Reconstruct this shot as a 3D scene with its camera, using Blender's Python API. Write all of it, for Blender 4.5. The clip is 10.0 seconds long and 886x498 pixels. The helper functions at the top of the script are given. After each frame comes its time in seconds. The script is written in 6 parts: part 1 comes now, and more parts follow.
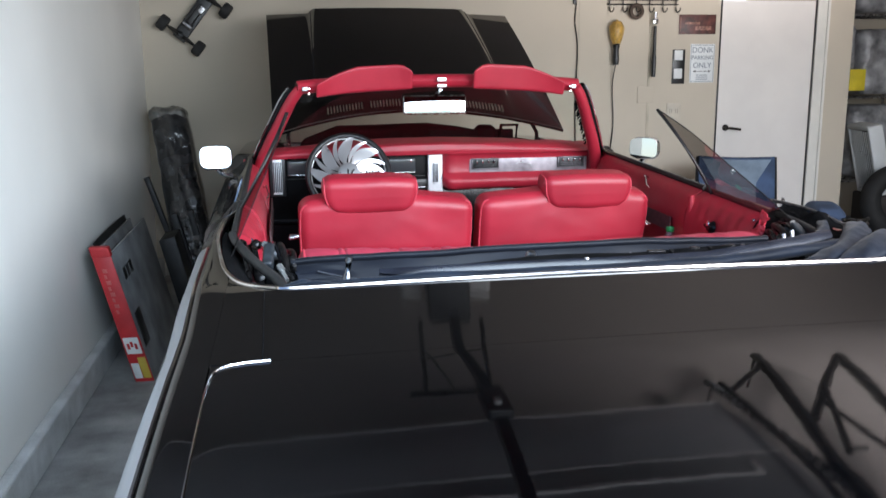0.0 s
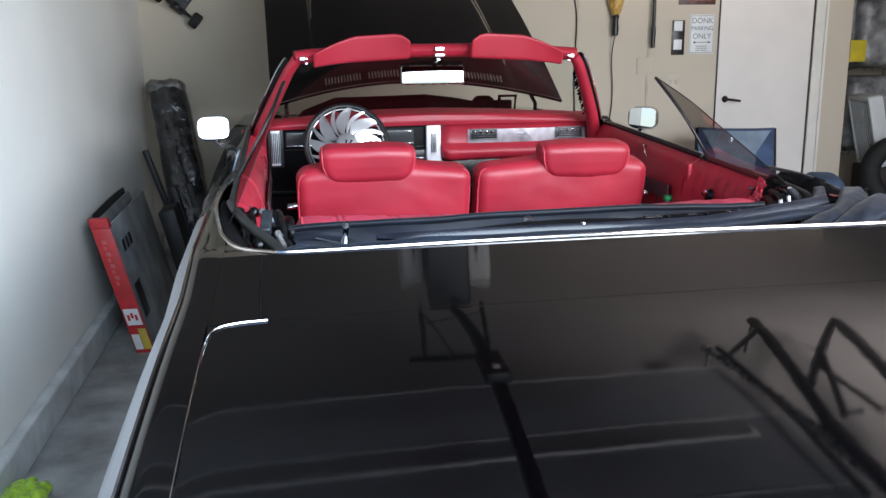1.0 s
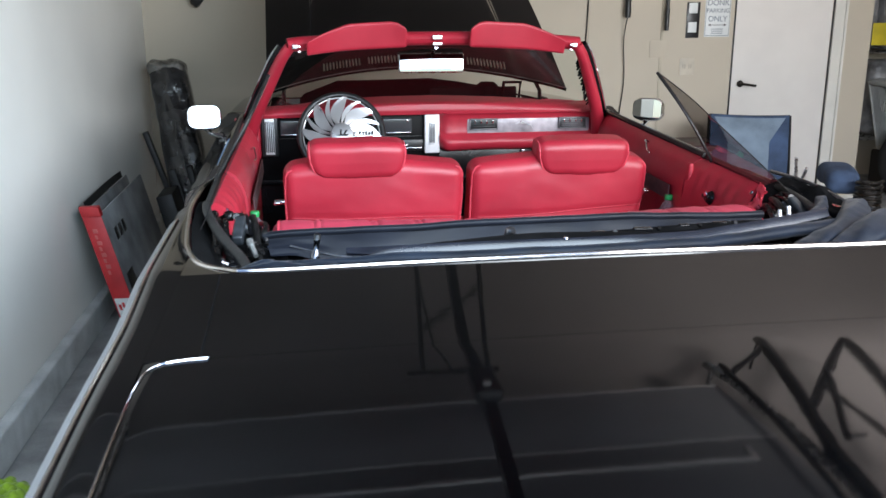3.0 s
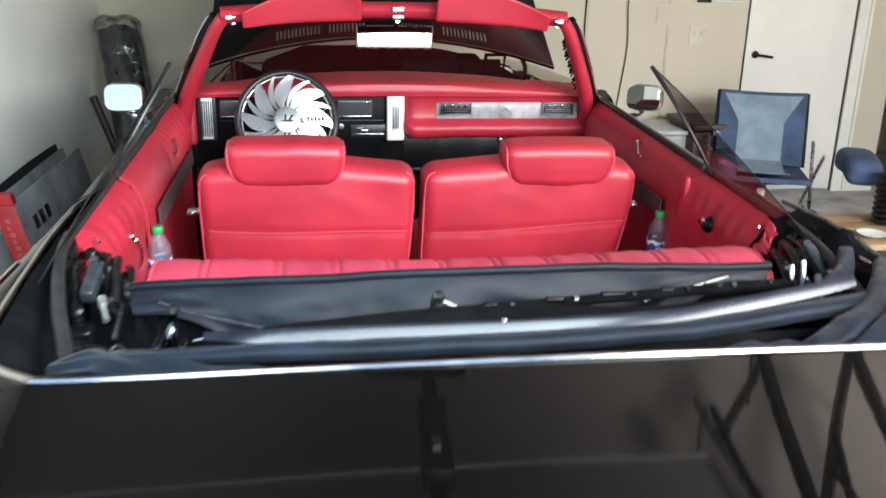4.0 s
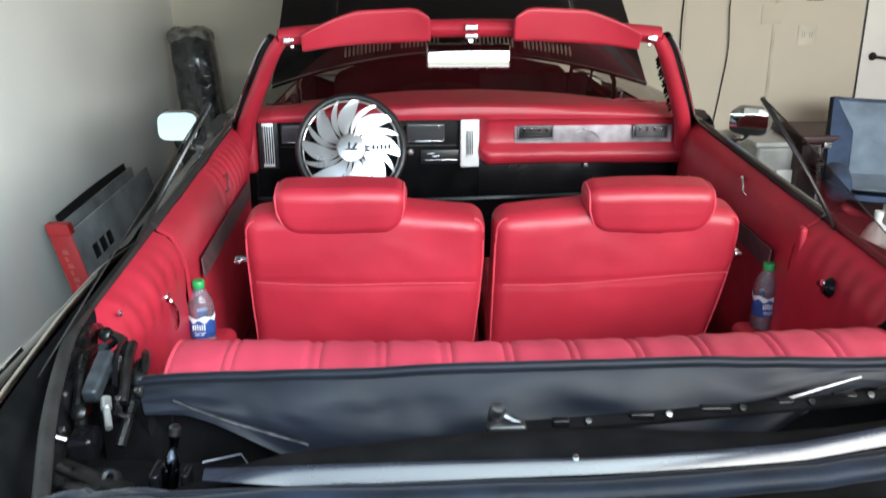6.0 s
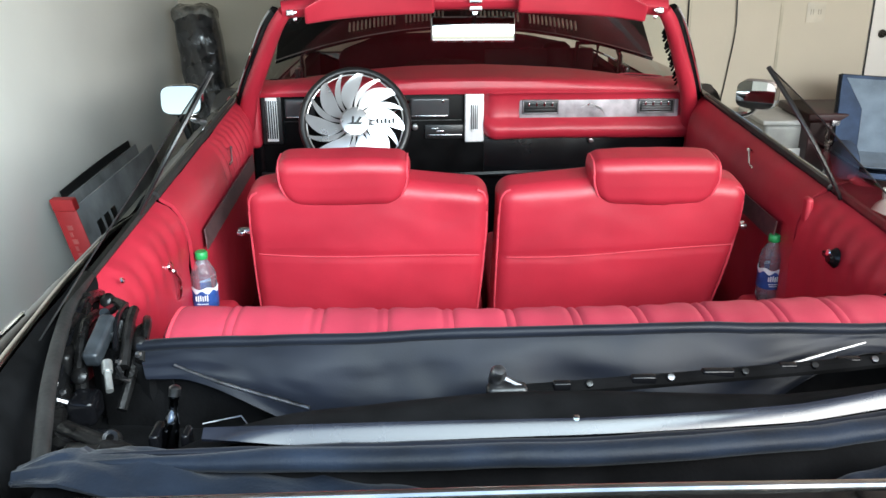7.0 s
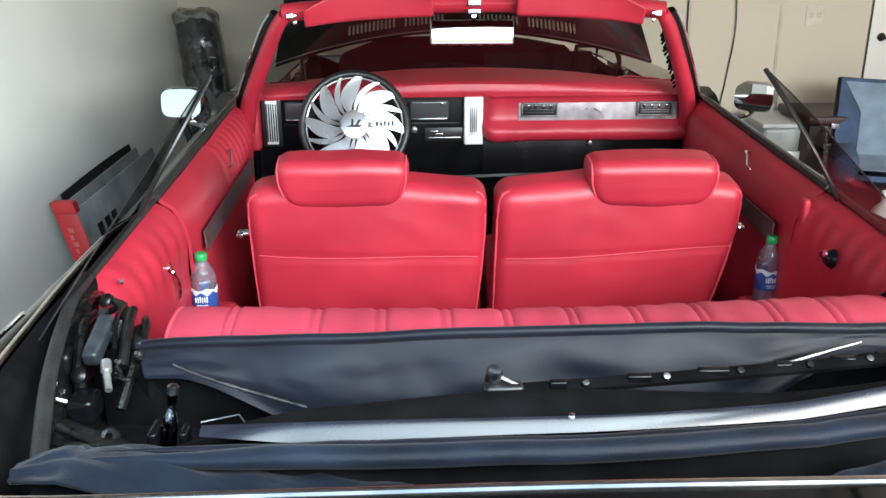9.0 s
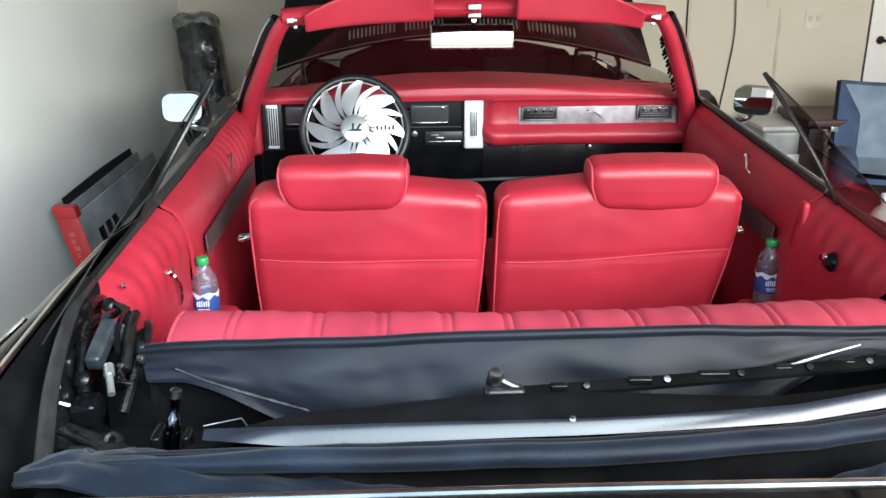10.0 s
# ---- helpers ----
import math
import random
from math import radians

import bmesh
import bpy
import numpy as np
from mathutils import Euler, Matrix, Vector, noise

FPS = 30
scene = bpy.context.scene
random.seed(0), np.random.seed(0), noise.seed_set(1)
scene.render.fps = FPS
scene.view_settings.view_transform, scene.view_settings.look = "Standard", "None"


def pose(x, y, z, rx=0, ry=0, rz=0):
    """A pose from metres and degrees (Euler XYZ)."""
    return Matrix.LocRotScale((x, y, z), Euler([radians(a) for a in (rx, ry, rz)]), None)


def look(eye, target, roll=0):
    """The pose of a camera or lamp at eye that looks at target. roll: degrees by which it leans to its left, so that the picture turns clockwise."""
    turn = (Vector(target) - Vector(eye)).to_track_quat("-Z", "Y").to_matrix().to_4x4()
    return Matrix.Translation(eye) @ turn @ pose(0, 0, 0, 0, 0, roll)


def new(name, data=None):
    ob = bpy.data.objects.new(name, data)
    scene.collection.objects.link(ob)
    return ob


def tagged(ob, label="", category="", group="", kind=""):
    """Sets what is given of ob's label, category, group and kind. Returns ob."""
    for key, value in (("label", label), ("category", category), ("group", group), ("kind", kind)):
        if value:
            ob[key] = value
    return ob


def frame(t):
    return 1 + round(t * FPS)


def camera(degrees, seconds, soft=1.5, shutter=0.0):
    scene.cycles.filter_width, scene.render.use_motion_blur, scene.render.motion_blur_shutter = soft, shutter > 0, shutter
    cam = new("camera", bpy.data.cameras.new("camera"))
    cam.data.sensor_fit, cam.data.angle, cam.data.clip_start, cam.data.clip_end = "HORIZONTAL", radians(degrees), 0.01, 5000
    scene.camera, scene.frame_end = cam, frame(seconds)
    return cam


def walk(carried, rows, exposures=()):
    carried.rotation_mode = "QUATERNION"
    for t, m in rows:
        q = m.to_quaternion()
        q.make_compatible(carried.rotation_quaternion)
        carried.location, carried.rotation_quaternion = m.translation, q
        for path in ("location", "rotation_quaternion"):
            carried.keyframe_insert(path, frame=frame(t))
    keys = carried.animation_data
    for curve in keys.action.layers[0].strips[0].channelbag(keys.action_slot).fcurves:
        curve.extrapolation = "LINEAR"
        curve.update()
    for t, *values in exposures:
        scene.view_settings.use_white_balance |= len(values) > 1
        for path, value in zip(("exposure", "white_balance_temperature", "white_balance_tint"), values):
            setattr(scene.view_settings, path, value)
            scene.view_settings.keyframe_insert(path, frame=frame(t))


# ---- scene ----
cam = camera(53.4, 10.0, shutter=0.6)
PATH = [
    (0, (-0.734, -3.416, 1.534), (-0.389, -1.486, 1.137), -0.4),
    (0.5, (-0.72, -3.417, 1.516), (-0.38, -1.495, 1.077), -0.5),
    (1, (-0.729, -3.431, 1.509), (-0.387, -1.513, 1.059), -0.6),
    (1.5, (-0.719, -3.432, 1.506), (-0.38, -1.515, 1.05), -0.7),
    (2, (-0.711, -3.426, 1.503), (-0.377, -1.508, 1.048), -0.7),
    (2.5, (-0.681, -3.426, 1.526), (-0.357, -1.508, 1.059), -0.7),
    (2.7, (-0.656, -3.414, 1.549), (-0.346, -1.498, 1.068), -0.6),
    (3.8, (-0.386, -2.88, 1.67), (-0.102, -0.998, 1.056), 1.1),
    (4, (-0.318, -2.773, 1.688), (-0.041, -0.895, 1.058), 1.3),
    (4.5, (-0.223, -2.573, 1.74), (-0.089, -0.674, 1.127), 0.6),
    (5, (-0.228, -2.466, 1.78), (-0.135, -0.57, 1.15), -0.1),
    (5.5, (-0.229, -2.409, 1.788), (-0.14, -0.511, 1.162), -0.3),
    (6, (-0.225, -2.421, 1.764), (-0.149, -0.532, 1.111), -0.1),
    (6.2, (-0.216, -2.418, 1.75), (-0.147, -0.539, 1.067), -0.2),
    (7.5, (-0.215, -2.43, 1.725), (-0.157, -0.553, 1.039), -0.2),
    (8, (-0.216, -2.431, 1.724), (-0.158, -0.551, 1.043), -0.2),
    (8.5, (-0.211, -2.409, 1.716), (-0.156, -0.529, 1.036), -0.2),
    (9, (-0.208, -2.436, 1.722), (-0.151, -0.554, 1.045), -0.3),
    (9.5, (-0.209, -2.437, 1.724), (-0.151, -0.555, 1.051), -0.4),
    (10, (-0.21, -2.443, 1.726), (-0.153, -0.559, 1.056), -0.4),
]
walk(cam, [(t, look(eye, aim, roll)) for t, eye, aim, roll in PATH],
     exposures=[(0, 2.36, 6050, 12), (2.6, 2.30, 6050, 12), (3.8, 2.88, 6450, 6), (4.3, 2.80, 6500, 6), (5.0, 2.76, 6500, 6), (5.7, 2.64, 6500, 6), (7.4, 2.80, 6500, 6), (10, 2.78, 6500, 6)])

# ---- light: the open garage door behind the camera, shaded by the house, plus added lamps ----
world = bpy.data.worlds.new("sky")
world.use_nodes = True
scene.world = world
wn = world.node_tree.nodes
sky = wn.new("ShaderNodeTexSky")
sky.sky_type, sky.sun_disc = "NISHITA", False
sky.sun_elevation, sky.sun_rotation = radians(59), radians(20)
world.node_tree.links.new(sky.outputs[0], wn["Background"].inputs[0])
wn["Background"].inputs[1].default_value = 0.08
sun = new("sun", bpy.data.lights.new("sun", "SUN"))
sun.data.energy, sun.data.angle, sun.data.color = 2.5, radians(0.5), (1, 0.95, 0.88)
sun.matrix_world = look((6, 17, 30), (0, 0, 0))

# added area lamps stand in for sky light through the doors, at the left wall, car and back wall;
# a third, as if lit from the driveway, is added to brighten the ceiling on the right
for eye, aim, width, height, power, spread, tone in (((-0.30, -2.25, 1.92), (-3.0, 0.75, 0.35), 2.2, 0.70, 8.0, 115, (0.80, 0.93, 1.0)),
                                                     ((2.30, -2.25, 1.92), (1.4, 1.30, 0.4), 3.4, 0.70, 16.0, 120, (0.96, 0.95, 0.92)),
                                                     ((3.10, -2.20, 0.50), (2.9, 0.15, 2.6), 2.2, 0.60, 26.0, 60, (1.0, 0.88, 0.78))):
    fill_lamp = new("doorway_fill", bpy.data.lights.new("doorway_fill", "AREA"))
    fill_lamp.data.shape, fill_lamp.data.size, fill_lamp.data.size_y = "RECTANGLE", width, height
    fill_lamp.data.energy, fill_lamp.data.color, fill_lamp.data.spread = power, tone, radians(spread)
    fill_lamp.matrix_world = look(eye, aim)


# ---- materials ----
def shader(name, color, rough=0.5, metal=0.0, coat=0.0, var=0.12, scale=6.0, grain=0.0, grain_scale=300.0, bump=0.0,
           bump_scale=20.0, spec=0.5, trans=0.0, ior=1.5, rough_var=0.08, tone=None, sheen=0.0, island=0.0):
    """A Principled material with stains and grain at two scales, and fine relief."""
    m = bpy.data.materials.new(name)
    m.use_nodes = True
    nt = m.node_tree
    n, l = nt.nodes, nt.links.new
    b = n["Principled BSDF"]
    b.inputs["Metallic"].default_value = metal
    b.inputs["Coat Weight"].default_value = coat
    b.inputs["Coat Roughness"].default_value = 0.04
    b.inputs["Specular IOR Level"].default_value = spec
    b.inputs["Transmission Weight"].default_value = trans
    b.inputs["IOR"].default_value = ior
    b.inputs["Sheen Weight"].default_value = sheen
    tc = n.new("ShaderNodeTexCoord")
    big = n.new("ShaderNodeTexNoise")
    big.inputs["Scale"].default_value, big.inputs["Detail"].default_value = scale, 6
    l(tc.outputs["Object"], big.inputs["Vector"])
    ramp = n.new("ShaderNodeValToRGB")
    ramp.color_ramp.elements[0].position, ramp.color_ramp.elements[1].position = 0.3, 0.72
    dark = tone or tuple(c * (1 - 2 * var) for c in color)
    light = tuple(min(1, c * (1 + var)) for c in color)
    ramp.color_ramp.elements[0].color, ramp.color_ramp.elements[1].color = (*dark, 1), (*light, 1)
    l(big.outputs["Fac"], ramp.inputs["Fac"])
    out = ramp.outputs[0]
    fine = n.new("ShaderNodeTexNoise")
    fine.inputs["Scale"].default_value, fine.inputs["Detail"].default_value = grain_scale, 3
    l(tc.outputs["Object"], fine.inputs["Vector"])
    if grain:
        mix = n.new("ShaderNodeMix")
        mix.data_type, mix.blend_type = "RGBA", "OVERLAY"
        mix.inputs["Factor"].default_value = grain
        l(out, mix.inputs["A"])
        l(fine.outputs["Fac"], mix.inputs["B"])
        out = mix.outputs["Result"]
    l(out, b.inputs["Base Color"])
    mr = n.new("ShaderNodeMapRange")
    mr.inputs["To Min"].default_value, mr.inputs["To Max"].default_value = max(0.0, rough - rough_var), min(1, rough + rough_var)
    l(big.outputs["Fac"], mr.inputs["Value"])
    l(mr.outputs[0], b.inputs["Roughness"])
    if bump:
        rel = n.new("ShaderNodeTexNoise")
        rel.inputs["Scale"].default_value, rel.inputs["Detail"].default_value = bump_scale, 4
        l(tc.outputs["Object"], rel.inputs["Vector"])
        bn = n.new("ShaderNodeBump")
        bn.inputs["Strength"].default_value, bn.inputs["Distance"].default_value = bump, 0.01
        l(rel.outputs["Fac"], bn.inputs["Height"])
        l(bn.outputs[0], b.inputs["Normal"])
    return m


PAINT = shader("black_gloss_paint", (0.0042, 0.0038, 0.0037), 0.04, coat=0.0, var=0.2, scale=3, rough_var=0.03, spec=0.5, bump=0.016, bump_scale=9)
RED = shader("red_vinyl", (0.42, 0.019, 0.039), 0.45, spec=0.62, var=0.10, scale=5, grain=0.08, bump=0.10, bump_scale=420, rough_var=0.06)
# same vinyl with the sky's sheen mixed in as a paler, pinker red
RED_SOFT = shader("red_padded_vinyl_sheen", (0.45, 0.040, 0.074), 0.48, spec=0.75, var=0.12, scale=4, grain=0.08, bump=0.12, bump_scale=380)
RED_CARPET = shader("red_carpet", (0.20, 0.008, 0.015), 0.95, var=0.2, scale=9, grain=0.4, bump=0.6, bump_scale=500, spec=0.1)
STITCH = shader("red_thread", (0.60, 0.055, 0.085), 0.6, var=0.1, scale=80)
# blue in both cloth bases stands for sky reflected in the black top
CLOTH = shader("black_top_vinyl", (0.0076, 0.0096, 0.0160), 0.43, spec=0.17, sheen=0.06, var=0.25, scale=7, grain=0.15, grain_scale=700, bump=0.03, bump_scale=300, rough_var=0.1)
CLOTH_BLUE = shader("black_top_fabric_sky_tint", (0.0068, 0.0112, 0.0205), 0.50, spec=0.17, sheen=0.07, var=0.3, scale=9, grain=0.3, grain_scale=700, bump=0.12, bump_scale=200)
LINING = shader("black_lining_felt", (0.006, 0.006, 0.0065), 0.9, var=0.3, scale=12, grain=0.2, bump=0.12, bump_scale=150, spec=0.06)
BOW = shader("gloss_black_metal_bow", (0.014, 0.016, 0.024), 0.22, spec=0.62, var=0.2, scale=12, coat=0.0, rough_var=0.06)
STAINLESS = shader("worn_stainless", (0.62, 0.57, 0.53), 0.17, metal=1.0, var=0.10, scale=14, rough_var=0.12)
CHROME = shader("chrome", (0.74, 0.74, 0.75), 0.07, metal=1.0, var=0.03, scale=10, rough_var=0.04)
SATIN = shader("brushed_metal", (0.62, 0.62, 0.64), 0.28, metal=1.0, var=0.12, scale=25, rough_var=0.1)
SILVERBAR = shader("worn_steel", (0.26, 0.26, 0.27), 0.35, metal=1.0, var=0.3, scale=40, rough_var=0.12)
WHEEL_METAL = shader("polished_billet", (0.64, 0.64, 0.65), 0.29, metal=0.92, var=0.04, scale=12, rough_var=0.06)
MIRROR = shader("mirror_glass", (0.40, 0.405, 0.405), 0.01, metal=1.0, var=0.01, scale=3, rough_var=0.01)
PLASTIC = shader("black_plastic", (0.012, 0.012, 0.013), 0.35, var=0.2, scale=15, bump=0.05, bump_scale=200)
GLOSS_BLACK = shader("gloss_black_trim", (0.005, 0.005, 0.006), 0.16, var=0.2, scale=8, spec=0.22)
RUBBER = shader("grey_black_rubber", (0.016, 0.0155, 0.015), 0.62, var=0.25, scale=18, grain=0.2, bump=0.15, bump_scale=90)
BLACK_TYRE = shader("tyre_rubber", (0.018, 0.018, 0.018), 0.75, var=0.25, scale=14, bump=0.3, bump_scale=60)
GREASE = shader("oily_black_metal", (0.009, 0.0085, 0.0085), 0.30, metal=0.3, var=0.4, scale=30, rough_var=0.15, bump=0.2, bump_scale=80)
# side wall set lighter, back wall darker: uneven daylight put partly into the paint
WALL_L = shader("painted_plaster", (0.86, 0.84, 0.79), 0.65, var=0.03, scale=1.2, grain=0.05, bump=0.08, bump_scale=120)
WALL_B = shader("cream_painted_plaster", (0.55, 0.49, 0.395), 0.75, var=0.04, scale=1.0, grain=0.05, bump=0.08, bump_scale=120)
# dark grey holds the shade of a ceiling that gets little light
CEIL = shader("ceiling_shade_grey", (0.215, 0.205, 0.205), 0.9, var=0.04, scale=1.5, bump=0.3, bump_scale=90)
DOORWHITE = shader("white_door_paint", (0.76, 0.725, 0.685), 0.42, var=0.03, scale=3, bump=0.03, bump_scale=80)
TRIMWHITE = shader("white_trim_paint", (0.74, 0.72, 0.66), 0.45, var=0.04, scale=5)
CONCRETE = shader("stained_concrete", (0.40, 0.40, 0.395), 0.72, var=0.30, scale=3.5, grain=0.3, grain_scale=180, bump=0.25, bump_scale=60)
CURB = shader("painted_concrete_curb", (0.58, 0.59, 0.59), 0.7, var=0.15, scale=6, grain=0.2, grain_scale=150, bump=0.35, bump_scale=50)
DRIVE = shader("driveway_concrete", (0.50, 0.47, 0.43), 0.85, var=0.12, scale=1.5, grain=0.3, bump=0.2, bump_scale=40)
STUCCO = shader("stucco", (0.55, 0.50, 0.42), 0.9, var=0.06, scale=2, bump=0.5, bump_scale=60)


def glass(name, tint, rough=0.0, haze=0.0, ior=1.45):
    m = bpy.data.materials.new(name)
    m.use_nodes = True
    n, l = m.node_tree.nodes, m.node_tree.links.new
    n.remove(n["Principled BSDF"])
    t, g, mix, f = (n.new("ShaderNode" + k) for k in ("BsdfTransparent", "BsdfGlossy", "MixShader", "Fresnel"))
    t.inputs[0].default_value = (*tint, 1)
    g.inputs["Roughness"].default_value = rough
    f.inputs[0].default_value = ior
    l(f.outputs[0], mix.inputs[0]), l(t.outputs[0], mix.inputs[1]), l(g.outputs[0], mix.inputs[2])
    out = mix.outputs[0]
    # haze: pale diffuse mixed in to stand for highlights on clear plastic
    if haze:
        d, m2 = n.new("ShaderNodeBsdfDiffuse"), n.new("ShaderNodeMixShader")
        d.inputs[0].default_value, m2.inputs[0].default_value = (0.75, 0.8, 0.9, 1), haze
        l(out, m2.inputs[1]), l(d.outputs[0], m2.inputs[2])
        out = m2.outputs[0]
    l(out, n["Material Output"].inputs[0])
    return m


GLASS = glass("clear_glass", (0.90, 0.93, 0.90))
# one glass set twice for the camera's view: reflection raised right, removed left
TINT = glass("smoked_glass", (0.50, 0.47, 0.455), ior=2.1)
TINT_LEFT = glass("smoked_glass_unreflecting", (0.42, 0.42, 0.40), ior=1.0)
CLEAR_PLASTIC = glass("clear_bottle_plastic", (0.94, 0.96, 1.0), 0.05, 0.09)


# ---- mesh helpers ----
def raw(verts, faces):
    bm = bmesh.new()
    vs = [bm.verts.new(v) for v in verts]
    for f in faces:
        try:
            bm.faces.new([vs[i] for i in f])
        except ValueError:
            pass
    return bm


def move(bm, m):
    bmesh.ops.transform(bm, matrix=m, verts=bm.verts)
    return bm


def bend(bm, fn):
    for v in bm.verts:
        v.co = Vector(fn(*v.co))
    return bm


def join(*bms):
    out = bmesh.new()
    for b in bms:
        me = bpy.data.meshes.new("tmp")
        b.to_mesh(me)
        b.free()
        out.from_mesh(me)
        bpy.data.meshes.remove(me)
    return out


def soft_box(sx, sy, sz, r, at=(0, 0, 0), n=6, c=3, fn=None, rot=None):
    """A box of that size with all edges rounded by r; n steps along a side, c in each rounding."""
    r = min(r, sx / 2 * 0.98, sy / 2 * 0.98, sz / 2 * 0.98)

    def steps(h):
        a = [h - r + r * math.tan(radians(45 * k / c)) for k in range(c + 1)]
        mid = [-(h - r) + 2 * (h - r) * k / n for k in range(1, n)]
        return [-v for v in reversed(a)] + mid + a

    hs = (sx / 2, sy / 2, sz / 2)
    bm = bmesh.new()
    for ax in range(3):
        u, w = (ax + 1) % 3, (ax + 2) % 3
        us, ws = steps(hs[u]), steps(hs[w])
        for s in (-1, 1):
            grid = []
            for a in us:
                row = []
                for b in ws:
                    p = [0, 0, 0]
                    p[ax], p[u], p[w] = s * hs[ax], a, b
                    inner = Vector([max(-(h - r), min(h - r, q)) for q, h in zip(p, hs)])
                    row.append(bm.verts.new(inner + (Vector(p) - inner).normalized() * r))
                grid.append(row)
            for i in range(len(us) - 1):
                for j in range(len(ws) - 1):
                    q = [grid[i][j], grid[i + 1][j], grid[i + 1][j + 1], grid[i][j + 1]]
                    bm.faces.new(q if s > 0 else q[::-1])
    bmesh.ops.remove_doubles(bm, verts=bm.verts, dist=1e-5)
    if fn:
        bend(bm, fn)
    if rot:
        move(bm, pose(0, 0, 0, *rot))
    return move(bm, Matrix.Translation(at))


def block(x0, x1, y0, y1, z0, z1, r=0.004):
    """A hard box between two corners, with a small bevel."""
    return soft_box(x1 - x0, y1 - y0, z1 - z0, r, ((x0 + x1) / 2, (y0 + y1) / 2, (z0 + z1) / 2), n=1, c=1)


def surface(fn, nu, nv, close_u=False, flip=False):
    """A sheet fn(u, v) for u and v from 0 to 1."""
    verts = [fn(i / nu, j / nv) for i in range(nu + (not close_u)) for j in range(nv + 1)]
    rows = nu + (not close_u)
    faces = []
    for i in range(nu):
        k = (i + 1) % rows
        for j in range(nv):
            q = (i * (nv + 1) + j, k * (nv + 1) + j, k * (nv + 1) + j + 1, i * (nv + 1) + j + 1)
            faces.append(q[::-1] if flip else q)
    return raw(verts, faces)


def thick(bm, d):
    """Gives a sheet a thickness d against its normals."""
    bmesh.ops.recalc_face_normals(bm, faces=bm.faces)
    bmesh.ops.solidify(bm, geom=bm.faces[:], thickness=d)
    return bm


def spline(pts, n):
    """n + 1 points on a smooth line through pts."""
    pts = [Vector(p) for p in pts]
    out = []
    for k in range(n + 1):
        s = k / n * (len(pts) - 1)
        i = min(int(s), len(pts) - 2)
        t = s - i
        p0, p1, p2, p3 = pts[max(i - 1, 0)], pts[i], pts[i + 1], pts[min(i + 2, len(pts) - 1)]
        out.append(0.5 * (2 * p1 + (p2 - p0) * t + (2 * p0 - 5 * p1 + 4 * p2 - p3) * t * t + (3 * p1 - p0 - 3 * p2 + p3) * t ** 3))
    return out


def tube(pts, r, seg=8, n=0, flat=1.0, caps=True, twist=0.0):
    """A pipe along pts; r a number or a function of 0..1; flat squeezes it upright."""
    path = spline(pts, n) if n else [Vector(p) for p in pts]
    verts, faces = [], []
    last = None
    for k, p in enumerate(path):
        d = (path[min(k + 1, len(path) - 1)] - path[max(k - 1, 0)]).normalized()
        side = d.cross(Vector((0, 0, 1)))
        if side.length < 0.05:
            side = last or d.cross(Vector((0, 1, 0)))
        side.normalize()
        last = side
        up = side.cross(d).normalized()
        rad = r(k / (len(path) - 1)) if callable(r) else r
        for s in range(seg):
            a = 2 * math.pi * s / seg + twist
            verts.append(p + side * rad * math.cos(a) + up * rad * flat * math.sin(a))
    for k in range(len(path) - 1):
        for s in range(seg):
            faces.append((k * seg + s, k * seg + (s + 1) % seg, (k + 1) * seg + (s + 1) % seg, (k + 1) * seg + s))
    if caps:
        faces += [tuple(range(seg))[::-1], tuple(len(verts) - seg + s for s in range(seg))]
    bm = raw(verts, faces)
    bmesh.ops.recalc_face_normals(bm, faces=bm.faces)
    return bm


def lathe(profile, seg=20, at=(0, 0, 0), rot=(0, 0, 0)):
    """A turned shape from (radius, height) pairs."""
    bm = surface(lambda u, v: (0, 0, 0), 1, 1)
    bm.free()
    verts, faces = [], []
    for r, z in profile:
        for s in range(seg):
            a = 2 * math.pi * s / seg
            verts.append((r * math.cos(a), r * math.sin(a), z))
    for k in range(len(profile) - 1):
        for s in range(seg):
            faces.append((k * seg + s, k * seg + (s + 1) % seg, (k + 1) * seg + (s + 1) % seg, (k + 1) * seg + s))
    bm = raw(verts, faces)
    bmesh.ops.remove_doubles(bm, verts=bm.verts, dist=1e-6)
    bmesh.ops.recalc_face_normals(bm, faces=bm.faces)
    return move(bm, pose(*at, *rot))


def prism(outline, depth, m=None, r=0.0):
    """An outline in x and z, made depth thick along y."""
    n = len(outline)
    verts = [(x, -depth / 2, z) for x, z in outline] + [(x, depth / 2, z) for x, z in outline]
    faces = [tuple(range(n)), tuple(range(2 * n - 1, n - 1, -1))] + [(i, n + i, n + (i + 1) % n, (i + 1) % n) for i in range(n)]
    bm = raw(verts, faces)
    bmesh.ops.recalc_face_normals(bm, faces=bm.faces)
    if r:
        bmesh.ops.bevel(bm, geom=bm.edges[:], offset=r, segments=2, affect="EDGES")
    return move(bm, m) if m else bm


def part(name, bm, material, parent=None, label="", smooth=40):
    """Links a bmesh as one mesh object, under a thing where one is given."""
    me = bpy.data.meshes.new(name)
    bm.to_mesh(me)
    bm.free()
    me.materials.append(material)
    if smooth:
        me.shade_smooth()
        me.set_sharp_from_angle(angle=radians(smooth))
    ob = new(name, me)
    if parent:
        ob.parent = parent
    return tagged(ob, label)


def thing(name, label, category, at=(0, 0, 0), group="", m=None):
    ob = new(name)
    ob.empty_display_size = 0.1
    ob.matrix_basis = m or Matrix.Translation(at)
    return tagged(ob, label, category, group)


def structure(name, bm, material, label, category, smooth=0):
    return tagged(part(name, bm, material, None, label, smooth), category=category, kind="structure")


